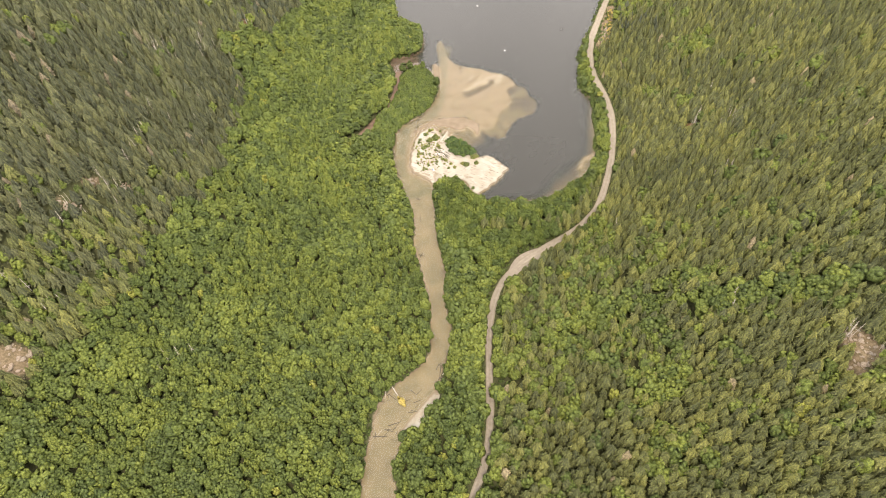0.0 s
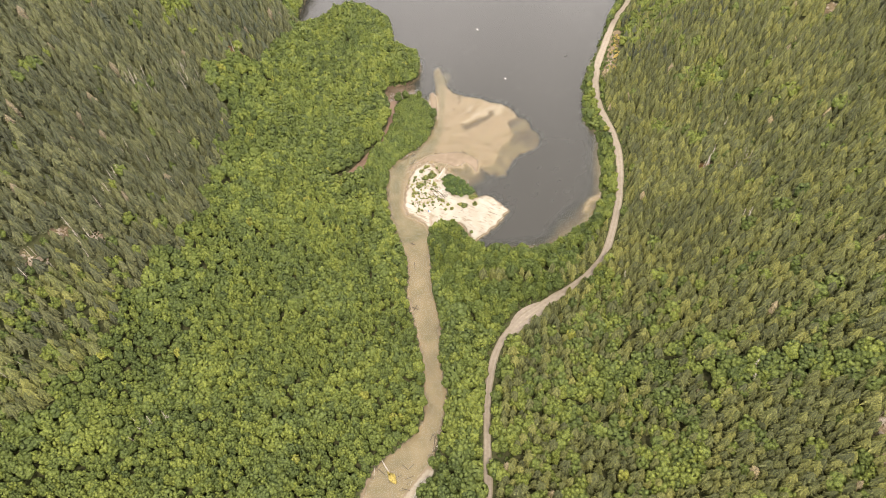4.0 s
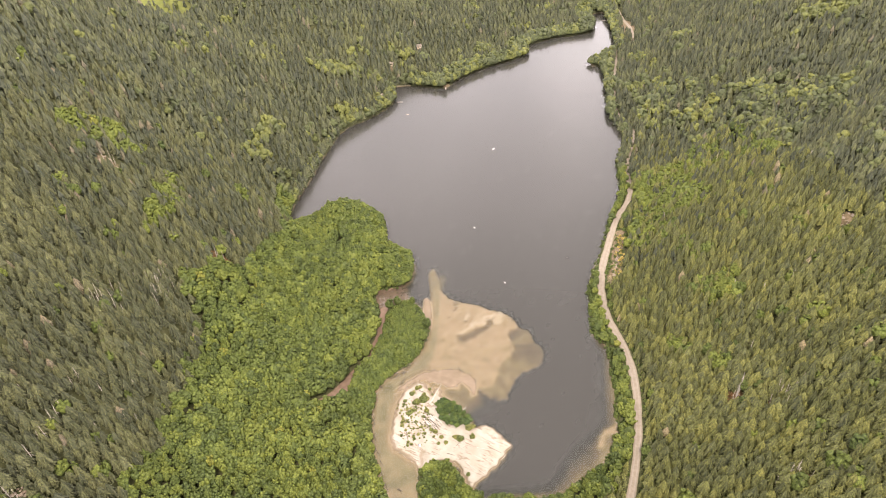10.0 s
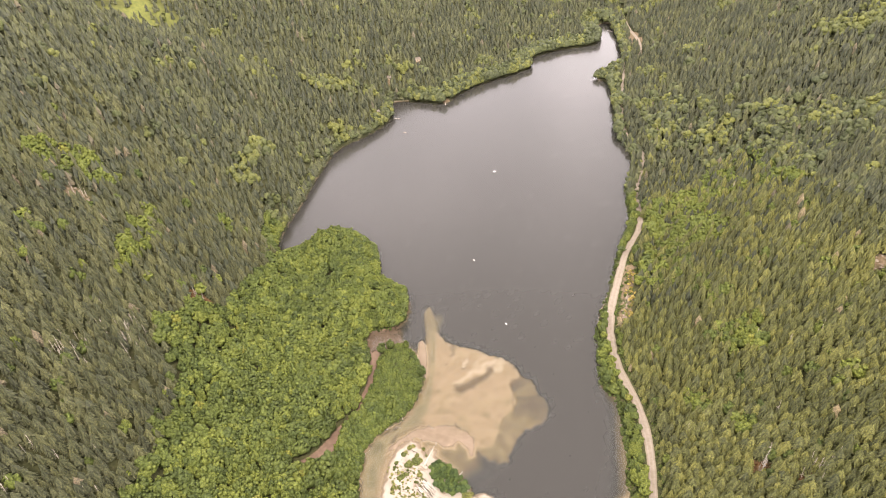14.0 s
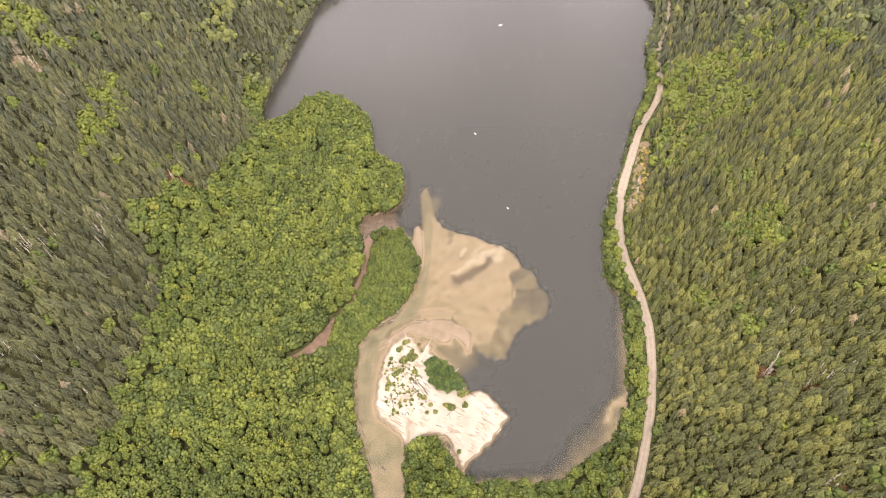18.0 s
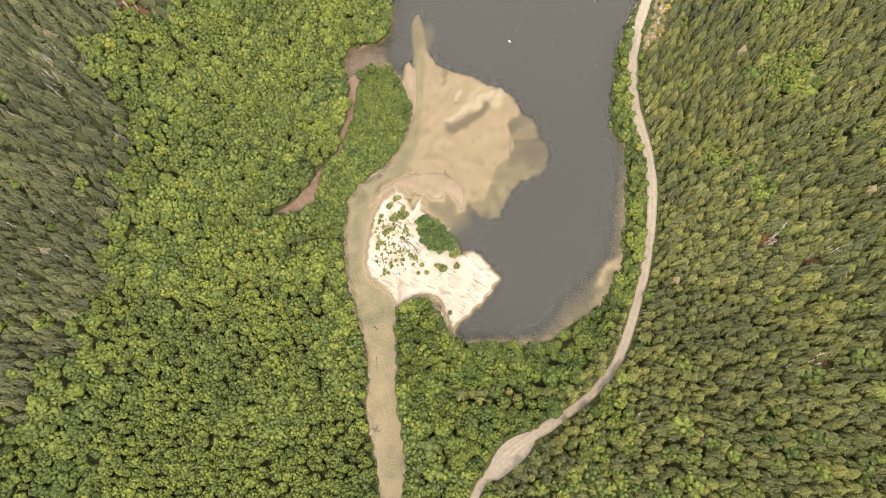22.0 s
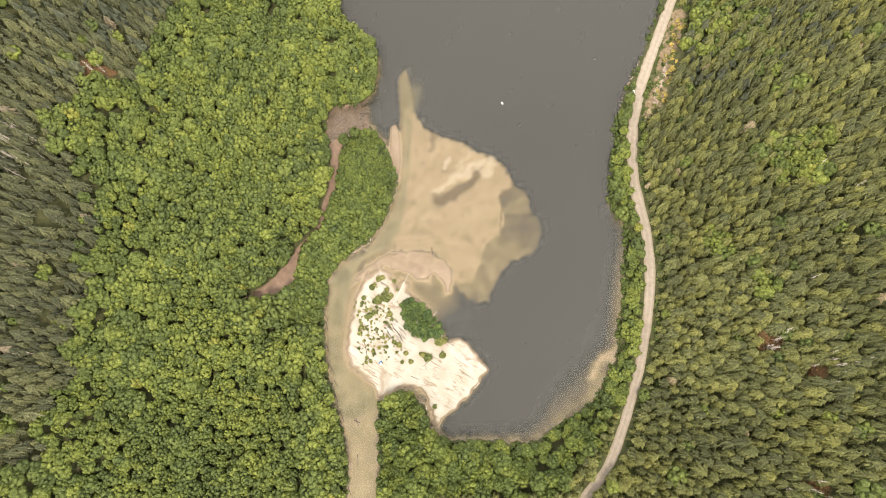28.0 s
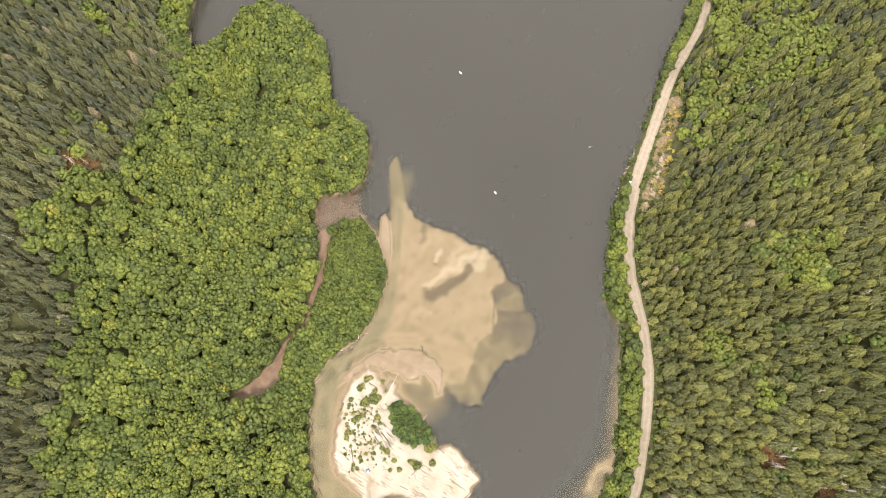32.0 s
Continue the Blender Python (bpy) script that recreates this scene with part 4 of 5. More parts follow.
def place(x, y):
    """The height of the ground sheet at one place."""
    i, j = min(max(int(np.searchsorted(gx, x)) - 1, 0), nx - 2), min(max(int(np.searchsorted(gy, y)) - 1, 0), ny - 2)
    u, v = (x - gx[i]) / (gx[i + 1] - gx[i]), (y - gy[j]) / (gy[j + 1] - gy[j])
    return float((GZ[j, i] * (1 - u) + GZ[j, i + 1] * u) * (1 - v) + (GZ[j + 1, i] * (1 - u) + GZ[j + 1, i + 1] * u) * v)


def part(name, me, parent, m=None, label=""):
    """Links a mesh as one part of a thing."""
    ob = new(name, me)
    ob.parent = parent
    if m is not None:
        ob.matrix_local = m
    return tagged(ob, label) if label else ob


def data(name, bm, *mats, smooth_shade=False):
    bm.normal_update()
    me = bpy.data.meshes.new(name)
    bm.to_mesh(me)
    bm.free()
    for q in mats:
        me.materials.append(q)
    if smooth_shade:
        me.polygons.foreach_set("use_smooth", [True] * len(me.polygons))
    return me


def limb(bm, a, b, ra, rb, sides=6, bends=1, wobble=0.0, g=None):
    """A tapered, slightly crooked round of wood from a to b."""
    a, b = Vector(a), Vector(b)
    axis = (b - a).normalized()
    side = axis.orthogonal().normalized()
    up = axis.cross(side)
    rings = []
    for k in range(bends + 1):
        u = k / bends
        c = a.lerp(b, u)
        if g is not None and 0 < k < bends:
            c = c + side * g.uniform(-wobble, wobble) + up * g.uniform(-wobble, wobble)
        r = ra + (rb - ra) * u
        rings.append([bm.verts.new(c + (side * math.cos(6.2832 * j / sides) + up * math.sin(6.2832 * j / sides)) * r) for j in range(sides)])
    for p, q in zip(rings, rings[1:]):
        for j in range(sides):
            bm.faces.new((p[j], p[(j + 1) % sides], q[(j + 1) % sides], q[j]))
    bm.faces.new(rings[0][::-1])
    bm.faces.new(rings[-1])


def crown_mesh(name, shape, mat):
    v, f, tip, sm = shape
    return mesh_from(name, v, f, [mat], [("tip", tip)], sm)


def trunk_mesh(seed, conifer):
    g, bm = random.Random(seed), bmesh.new()
    if conifer:
        limb(bm, (0, 0, -0.02), (0, 0, 0.93), 0.016, 0.003, 6, 3, 0.002, g)
    else:
        limb(bm, (0, 0, -0.02), (0.01, 0.01, 0.60), 0.022, 0.010, 6, 3, 0.012, g)
        for k in range(4):
            a = 1.57 * k + g.uniform(-0.5, 0.5)
            limb(bm, (0, 0, 0.30 + 0.06 * k), (0.17 * math.cos(a), 0.17 * math.sin(a), 0.56 + 0.04 * k), 0.010, 0.004, 5, 2, 0.01, g)
    return data("trunk", bm, bark)


conifer_crowns = [crown_mesh("conifer_crown", conifer_shape(300 + k, 130, 4, 0.185, 0.78, 0.56), needles_single) for k in range(6)]
broad_crowns = [crown_mesh("broadleaf_crown", broadleaf_shape(320 + k, 15, 80, 6), leaves_single) for k in range(6)]
conifer_trunks = [trunk_mesh(k, True) for k in range(3)]
broad_trunks = [trunk_mesh(20 + k, False) for k in range(3)]


def tree(name, x, y, z, h, width, turn, k, conifer, label, category, group, crowns=None):
    root = new(name)
    root.matrix_basis = Matrix.Translation((x, y, z)) @ Matrix.Rotation(turn, 4, "Z")
    if conifer:
        part("trunk", conifer_trunks[k % 3], root, Matrix.Diagonal((h, h, h, 1)))
        part("crown", conifer_crowns[k % 6], root, Matrix.Diagonal((width, width, h, 1)))
    else:
        part("trunk", broad_trunks[k % 3], root, Matrix.Diagonal((h, h, h, 1)))
        crowns = crowns or broad_crowns
        part("crown", crowns[k % len(crowns)], root, Matrix.Translation((0, 0, h * 0.52)) @ Matrix.Diagonal((width, width, h * 0.56, 1)))
    return tagged(root, label, category, group)


for k in np.flatnonzero(single_conifer):
    h = kind_h[k]
    tree("conifer_tree", px[k], py[k], pf["z"][k], h, h * wide_[k] * 1.58, turn_[k], int(k), True,
         "tall dark green conifer on the slope above the road" if h > 17 else "small olive green conifer on the slope above the road", "conifer", "conifers above the road")
for k in np.flatnonzero(single_broad):
    h = kind_h[k]
    tree("broadleaf_tree", px[k], py[k], pf["z"][k], h, (1.35 + h * 0.215) * wide_[k], turn_[k], int(k), False,
         "full green broadleaf tree between road and lake" if h > 9 else "low green broadleaf tree on the lake shore", "tree", "trees between road and lake")

# ---- the shrub thicket beside the old channel ----
sx, sy = plant(np.random.RandomState(41), -70, 20, 475, 645, 2.3)
sf = field(sx, sy)
hold = (sf["shrub"] > -0.5) & (sf["mud"] < -0.8) & (sf["water"] < -0.5)
sx, sy, sz = sx[hold], sy[hold], sf["z"][hold]
g = np.random.RandomState(42)
n = len(sx)
hs = g.uniform(1.6, 4.6, n) * np.interp(sy, [480, 560, 600, 640], [1.6, 1.3, 0.75, 0.5])
shrub_shapes = [broadleaf_shape(400 + k, 5, 8, 5, 0.8) for k in range(5)]
forest("shrub_thicket", shrub_shapes, np.stack([sx, sy, sz + hs * 0.25, 0.9 + hs * g.uniform(0.34, 0.58, n), hs * 0.8, g.uniform(0, 6.28, n),
       np.clip(0.60 + 0.25 * waves(sx, sy, 22, 43) + g.uniform(-0.3, 0.3, n), 0, 0.95), g.randint(0, 5, n).astype(float), 0 * sx, 0 * sx], 1),
       [shrub_mass], "low dense willow shrubs between channel and river", "shrubs")

# low scrub fills the edges of the road, the shore and the gaps between the trees
ex, ey = plant(np.random.RandomState(51), -92, 300, 80, 1000, 2.5)
ef = field(ex, ey)
g = np.random.RandomState(52)
edge_ok = (ef["water"] < np.where(ex > 160, 1.9, np.where(ex > 100, 0.8, -0.4))) & (ef["dry"] < 0) & (ef["bar"] < 0) & (ef["layby"] < -0.6) & (ef["shrub"] < -2) & (ef["mud"] < -1)
edge_ok &= (ef["road"] > 4.5) & ((ef["road"] < 17) | (ef["water"] > -6))
edge_ok &= ~((ef["water"] > -2.5) & (ex > 150) & (ey > 628) & (ey < 690) & (g.rand(len(ex)) < 0.85))
edge_ok &= (g.rand(len(ex)) < np.where(ef["water"] > -2.5, 0.95, 0.72)) & ~((ef["scree"] > 0.4) & (g.rand(len(ex)) < 0.8))
ex, ey, ez = ex[edge_ok], ey[edge_ok], ef["z"][edge_ok]
n = len(ex)
hs = g.uniform(0.8, 3.2, n) * np.where((ex > 150) & (ef["water"][edge_ok] > -7), 1.45, 1.0)
forest("roadside_scrub", [broadleaf_shape(420 + k, 3, 5, 4, 0.8) for k in range(5)], np.stack([ex, ey, ez + hs * 0.2, 0.5 + hs * 0.42, hs * 0.8, g.uniform(0, 6.28, n), g.uniform(0.15, 0.75, n), g.randint(0, 5, n).astype(float), 0 * ex, 0 * ex], 1),
       [shrub_mass], "bright green scrub along road verge and lake shore", "shrubs")

# ---- the sand bar ----
def bush(name, x, y, z, w, h, turn, k, mesh_list, label, category, group):
    ob = new(name, mesh_list[k % len(mesh_list)])
    ob.matrix_basis = Matrix.Translation((x, y, z + h * 0.18)) @ Matrix.Rotation(turn, 4, "Z") @ Matrix.Diagonal((w, w, h, 1))
    return tagged(ob, label, category, group)


bush_meshes = [crown_mesh("bush", broadleaf_shape(500 + k, 6, 40, 5, 0.8), shrub_single) for k in range(5)]
straw_meshes = [crown_mesh("straw_bush", broadleaf_shape(520 + k, 5, 40, 5, 0.8), straw_single) for k in range(4)]
KNOWN = [(-1, 500, 3.2), (4, 501, 3.6), (7, 502, 2.5), (-4, 499, 2.2), (-1, 515, 2.2), (2, 516, 1.8), (-6, 509, 2.2), (-4, 511, 1.8), (-12, 502, 1.8), (5, 507, 1.8), (10, 513, 1.4), (-8, 489, 2.5), (-5, 491, 1.8), (-10, 488, 1.8), (6, 489, 2.2), (-14, 481, 1.8), (-15, 477, 1.8), (32, 457, 3.2), (29, 459, 2.2), (40, 467, 2.9), (43, 468, 2.5), (45, 469, 1.8), (42, 458, 2.5), (12, 467, 2.2), (9, 469, 1.8), (20, 455, 1.8), (35, 424, 1.8), (27, 460, 1.4), (17, 461, 1.8), (14, 455, 1.4), (-6, 464, 1.4), (-8, 457, 1.4)]
g = random.Random(61)
spots = list(KNOWN)
while len(spots) < 215:
    x, y = g.gauss(-3, 9), g.gauss(478, 14)
    if -20 < x < 14 and 455 < y < 512 and (x - 26) ** 2 + (y - 481) ** 2 > 300:
        spots.append((x, y, g.choice((0.4, 0.55, 0.7, 0.9, 1.2)) * g.uniform(0.8, 1.2)))
for k, (x, y, r) in enumerate(spots):
    h = r * g.uniform(0.6, 0.9) + 0.2
    bush("bush", x, y, place(x, y), r * 1.15, h, g.uniform(0, 6.28), k, bush_meshes, "rounded dark green bush on white sand" if r > 1.25 else "small olive tuft growing in white sand", "bush", "bushes on the sand bar")
grove_leaf = leaf_material("grove_leaf", (0.050, 0.082, 0.028), (0.070, 0.110, 0.032), (0.095, 0.135, 0.036), True)
grove_crowns = [crown_mesh("grove_crown", broadleaf_shape(340 + k, 9, 50), grove_leaf) for k in range(4)]
for k in range(80):
    a, r = 2.39996 * k, math.sqrt((k + 0.5) / 80)
    r *= 1 + 0.14 * math.sin(2 * a + 0.6) + 0.12 * math.sin(3 * a + 2.0) + g.uniform(-0.05, 0.05)
    x, y = 27.5 + 13.0 * r * math.cos(a) - 4.5 * r * math.sin(a), 483.0 + 15.0 * r * math.sin(a) - 6.0 * r * math.cos(a)
    h = g.uniform(3.6, 7.2) * (1 - 0.35 * r)
    tree("young_tree", x, y, place(x, y), h, g.uniform(1.7, 3.2), g.uniform(0, 6.28), k, False, "young dark green tree in grove on sand bar", "tree", "grove on the sand bar", grove_crowns)


bleached = make_bark("bleached", (0.36, 0.32, 0.27), (0.62, 0.58, 0.52))


def log_mesh(seed, roots, branches):
    """A driftwood trunk one unit long along x, with broken ends, stubs and a root plate."""
    q, bm = random.Random(seed), bmesh.new()
    limb(bm, (0, 0, 0), (1, 0, 0), 0.030, 0.014, 7, 5, 0.006, q)
    for j in range(branches):
        u, a = q.uniform(0.35, 0.95), q.uniform(-0.2, 3.3)
        e = q.uniform(0.06, 0.15)
        limb(bm, (u, 0, 0), (u + e * 0.5, e * math.cos(a), abs(e * math.sin(a)) * 0.6), 0.010, 0.003, 4)
    for j in range(roots):
        a = 6.283 * j / roots + q.uniform(-0.3, 0.3)
        limb(bm, (0.01, 0, 0), (-0.05, 0.075 * math.cos(a), 0.03 + 0.06 * math.sin(a)), 0.014, 0.004, 4)
    return bm


log_meshes = {(k, m.name): data("log", log_mesh(600 + k, (0, 6, 0, 5)[k], (0, 3, 5, 2)[k]), m) for k in range(4) for m in (dead_wood, wet_and_gap_wood, bleached)}


def log(x0, y0, x1, y1, thick, k, mat, label, lift=0.0, group="driftwood logs"):
    d = math.hypot(x1 - x0, y1 - y0)
    z0, z1 = place(x0, y0), place(x1, y1)
    r = thick / 0.03
    ob = new("driftwood_log", log_meshes[k % 4, mat.name])
    mx = Matrix.Translation((x0, y0, max(z0, -0.12) + thick * 0.8 + lift)) @ Matrix.Rotation(math.atan2(y1 - y0, x1 - x0), 4, "Z")
    mx = mx @ Matrix.Rotation(-math.atan2(max(z1, -0.15) - max(z0, -0.12), d), 4, "Y") @ Matrix.Diagonal((d, r, r, 1))
    ob.matrix_basis = mx
    return tagged(ob, label, "log", group)


for j in range(46):        # the log jam against the grove
    u = j / 45
    cx, cy = 8.0 + 6.0 * u + g.uniform(-2, 2), 473.5 + 5.0 * u + g.uniform(-2, 2)
    a, d = math.radians(-50 + g.uniform(-12, 12)), g.uniform(4.0, 8.0)
    # every fourth log is coloured dark to stand in for shaded gaps
    log(cx - d * math.cos(a), cy - d * math.sin(a), cx + d * math.cos(a), cy + d * math.sin(a), g.uniform(0.20, 0.38), j, (dead_wood, wet_and_gap_wood, dead_wood, bleached)[j % 4], "bleached or shade-dark driftwood log piled against the grove", 0.22 * (j % 3), "log jam")
PALE = "bleached driftwood log lying on white sand"
SUNK = "dark wet log stranded in shallow river water"
for k, (x0, y0, x1, y1, t) in enumerate([(9, 496, 21, 518, .28), (11, 498, 18, 512, .25), (37, 486, 40, 489, .3), (50, 464, 46, 468, .25), (67, 452, 66, 446, .3), (45, 447, 60, 442, .16), (20, 445, 26, 442, .2),
                                         (35, 434, 41, 428, .18), (34, 454, 38, 450, .2), (-12, 470, -10, 458, .2), (-13, 466, -11, 459, .17), (-9, 461, -13, 458, .2), (28, 451, 36, 457, .18), (66, 438, 62, 434, .25),
                                         (43, 428, 48, 423, .2), (55, 446, 63, 440, .15), (48, 452, 60, 450, .14), (42, 440, 52, 432, .16), (30, 410, 31, 416, .3), (29, 425, 30, 419, .2), (50, 436, 58, 430, .15)]):
    log(x0, y0, x1, y1, t * 1.15, k, dead_wood if k % 3 or not k else wet_and_gap_wood, PALE if k % 3 or not k else "dark weathered log lying on white sand")
for k, (x0, y0, x1, y1, t) in enumerate([(-48, 220, -42, 209, .34), (-53, 192, -44, 194, .25), (-64, 185, -54, 184, .3), (-50, 188, -43, 196, .2), (-11, 236, -13, 226, .3), (-14, 225, -5, 228, .28), (-35, 218, -31, 214, .22),
                                         (-52, 217, -47, 212, .25), (-29, 194, -22, 206, .3), (-27, 192, -19, 207, .25), (-20, 418, -16, 416, .3), (-19, 419, -17, 414, .25), (-18, 396, -18, 388, .2), (-22, 349, -17, 346, .35),
                                         (-21, 346, -18, 351, .28), (38, 536, 39, 529, .3), (1, 512, 6, 509, .2), (-21, 535, -16, 536, .25), (-33, 436, -31, 429, .25), (-34, 446, -31, 440, .22), (-37, 456, -34, 450, .22),
                                         (-30, 425, -27, 417, .25), (-27, 408, -25, 400, .25), (-25, 377, -23, 371, .22), (34, 603, 37, 602, .18), (49, 596, 52, 594, .25), (61, 559, 63, 558, .25), (9, 535, 13, 535, .2),
                                         (-39, 470, -37, 464, .22), (-40, 487, -38, 480, .22), (-36, 522, -32, 520, .22), (-13, 541, -9, 542, .25), (-20, 305, -17, 300, .3), (-20, 320, -18, 313, .3)]):
    log(x0, y0, x1, y1, t * 1.4, k + 1, wet_and_gap_wood if k not in (0, 9, 8) else dead_wood, SUNK)

for k in range(34):        # drift in the bends of the river
    cx, cy, sp = ((-58, 184, 4.5), (-35, 205, 5.0), (-11, 228, 3.5), (-56, 212, 3.0))[k % 4]
    a, d = g.uniform(-0.4, 1.6), g.uniform(2.5, 7.0)
    x0, y0 = cx + g.gauss(0, sp), cy + g.gauss(0, sp)
    if place(x0, y0) < 0.5:
        log(x0, y0, x0 + d * math.cos(a), y0 + d * math.sin(a), g.uniform(0.14, 0.30), k, wet_and_gap_wood if k % 5 else dead_wood, SUNK)
bank_line = smooth(WEST_SHORE, 2.0)
bank_line = bank_line[(bank_line[:, 1] > 428) & (bank_line[:, 1] < 600)]
for k in range(46):        # drift along the outer bank
    i = g.randrange(len(bank_line) - 4) if k < 20 else min(len(bank_line) - 5, int(abs(g.gauss(52, 9))))
    (x0, y0), (x1, y1) = bank_line[i], bank_line[i + 3]
    a, d = math.atan2(y1 - y0, x1 - x0) + g.gauss(0, 0.45), g.uniform(2.0, 6.0)
    x0, y0 = x0 + g.uniform(0.2, 2.2), y0 - g.uniform(-0.5, 1.6)
    log(x0, y0, x0 + d * math.cos(a), y0 + d * math.sin(a), g.uniform(0.16, 0.34), k, (wet_and_gap_wood, dead_wood)[k % 8 == 0], "grey drift log caught along the overgrown river bank", 0.0, "bank drift logs")

# fallen tree with a yellowing crown in the river
fallen = new("fallen_tree")
fallen.matrix_basis = Matrix.Translation((-48, 220, 0.4)) @ Matrix.Rotation(math.radians(-62), 4, "Z")
tagged(fallen, "toppled tree with yellow-green crown lying in river", "fallen tree")
bm = bmesh.new()
limb(bm, (-3, 0, 0), (10, 0, 0.4), 0.35, 0.16, 7, 4, 0.1, g)
part("trunk", data("fallen_trunk", bm, dead_wood), fallen)
part("crown", straw_meshes[0], fallen, Matrix.Translation((11.5, 0, 0.4)) @ Matrix.Diagonal((5.0, 2.6, 1.3, 1)), "yellow-green leafy crown")

# litter of small sticks on the bar
bm = bmesh.new()
for j in range(420):
    x, y = g.uniform(-22, 74), g.uniform(418, 528)
    lines = abs(math.sin((x * 0.68 + y) * 0.16 + 0.8 * math.sin(x * 0.12)))
    if lines < (0.18 if x > 18 else 0.35) and float(line_distance(np.array([x]), np.array([y]), SHAPES["dry"], True)[0]) > 0.5:
        a, d, z = g.gauss(-0.5, 0.5), g.uniform(0.5, 2.2), place(x, y)
        limb(bm, (x, y, z + 0.03), (x + d * math.cos(a), y + d * math.sin(a), z + 0.05), g.uniform(0.08, 0.2), 0.05, 4)
tagged(new("driftwood_litter", data("driftwood_litter", bm, wet_and_gap_wood)), "scattered dark sticks and bark washed onto sand", "driftwood", kind="stuff")


def plain(name, colour, rough=0.6, metal=0.0, wear=0.12):
    n = Nodes(name, rough, 0.4)
    n.bsdf.inputs["Metallic"].default_value = metal
    f = n.noise(1.8, 5.0)
    return n.done(n.mix(n.math("MULTIPLY", f, wear * 2), colour, tuple(v * 0.55 for v in colour)))


white_paint, blue_cloth = plain("white_paint", (0.72, 0.72, 0.70), 0.35), plain("blue_cloth", (0.05, 0.22, 0.55), 0.85)
dark_metal, rubber = plain("dark_metal", (0.05, 0.05, 0.055), 0.45), plain("rubber", (0.02, 0.02, 0.02), 0.9)
car_glass = plain("car_glass", (0.02, 0.025, 0.03), 0.08)
board, plank_wood = plain("board", (0.42, 0.34, 0.25), 0.85), plain("plank_wood", (0.36, 0.32, 0.27), 0.9)
lamp_glass = plain("lamp_glass", (0.75, 0.75, 0.72), 0.15)


def boxed(bm, x0, x1, y0, y1, z0, z1, bevel=0.0):
    made = bmesh.ops.create_cube(bm, size=1)["verts"]
    for q in made:
        q.co = Vector((x0 + (q.co.x + 0.5) * (x1 - x0), y0 + (q.co.y + 0.5) * (y1 - y0), z0 + (q.co.z + 0.5) * (z1 - z0)))
    if bevel:
        bmesh.ops.bevel(bm, geom=list({e for q in made for e in q.link_edges}), offset=bevel, segments=2, affect="EDGES")
    return made


# a small blue beach tent
tent = new("beach_tent")
tent.matrix_basis = Matrix.Translation((-1, 455.4, place(-1, 455.4))) @ Matrix.Rotation(0.5, 4, "Z")
tagged(tent, "small blue beach tent pitched on white sand", "tent")
bm = bmesh.new()
ring = [(-1.2, -0.9, 0), (1.2, -0.9, 0), (1.2, 0.9, 0), (-1.2, 0.9, 0)]
top = [(-0.35, 0.1, 1.25), (0.35, 0.1, 1.25)]
v = [bm.verts.new(p) for p in ring + top]
for q in ((0, 3, 4), (1, 5, 2), (2, 5, 4, 3)):
    bm.faces.new([v[i] for i in q])
bmesh.ops.solidify(bm, geom=bm.faces[:], thickness=0.03)
part("canopy", data("canopy", bm, blue_cloth), tent)
bm = bmesh.new()
boxed(bm, -1.15, 1.15, -1.5, 0.8, 0.0, 0.04)
part("groundsheet", data("groundsheet", bm, white_paint), tent, None, "pale groundsheet")


# ---- boats ----
def hull_data(length, beam, mat):
    bm, rings = bmesh.new(), []
    for k in range(9):
        u = k / 8
        w = beam / 2 * (1 - max(0, (u - 0.45) / 0.55) ** 2.2) * (0.92 + 0.08 * min(1, u * 4)) + 0.02
        x, keel = length * (u - 0.5), -0.16 + 0.30 * max(0, u - 0.7)
        rim = 0.42 + 0.16 * u * u
        rings.append([bm.verts.new(p) for p in ((x, -w, rim), (x, -w * 0.82, 0.02), (x, 0, keel), (x, w * 0.82, 0.02), (x, w, rim), (x, w * 0.86, rim), (x, w * 0.68, 0.10), (x, -w * 0.68, 0.10), (x, -w * 0.86, rim))])
    for p, q in zip(rings, rings[1:]):
        for j in range(9):
            bm.faces.new((p[j], q[j], q[(j + 1) % 9], p[(j + 1) % 9]))
    bm.faces.new(rings[0])
    bm.faces.new(rings[-1][::-1])
    bmesh.ops.recalc_face_normals(bm, faces=bm.faces[:])
    return data("hull", bm, mat)


def boat(name, x, y, heading, length, mat, label, motor=True, foredeck=True):
    root = new(name)
    root.matrix_basis = Matrix.Translation((x, y, 0.0)) @ Matrix.Rotation(radians(heading), 4, "Z")
    tagged(root, label, "boat", "boats on the lake")
    beam = length * 0.38
    part("hull", hull_data(length, beam, mat), root)
    for u in (-0.22, 0.08):
        bm = bmesh.new()
        boxed(bm, length * u - 0.14, length * u + 0.14, -beam * 0.38, beam * 0.38, 0.28, 0.34, 0.015)
        part("bench", data("bench", bm, plank_wood), root)
    if foredeck:
        bm = bmesh.new()
        boxed(bm, length * 0.18, length * 0.36, -beam * 0.30, beam * 0.30, 0.46, 0.52, 0.02)
        part("foredeck", data("foredeck", bm, white_paint), root)
    if motor:
        bm = bmesh.new()
        boxed(bm, -length / 2 - 0.32, -length / 2 - 0.02, -0.14, 0.14, 0.35, 0.78, 0.05)
        m = part("outboard_motor", data("outboard_motor", bm, dark_metal), root)
        bm = bmesh.new()
        limb(bm, (-length / 2 - 0.17, 0, 0.4), (-length / 2 - 0.2, 0, -0.4), 0.06, 0.04)
        part("shaft", data("shaft", bm, dark_metal), m)
    return root


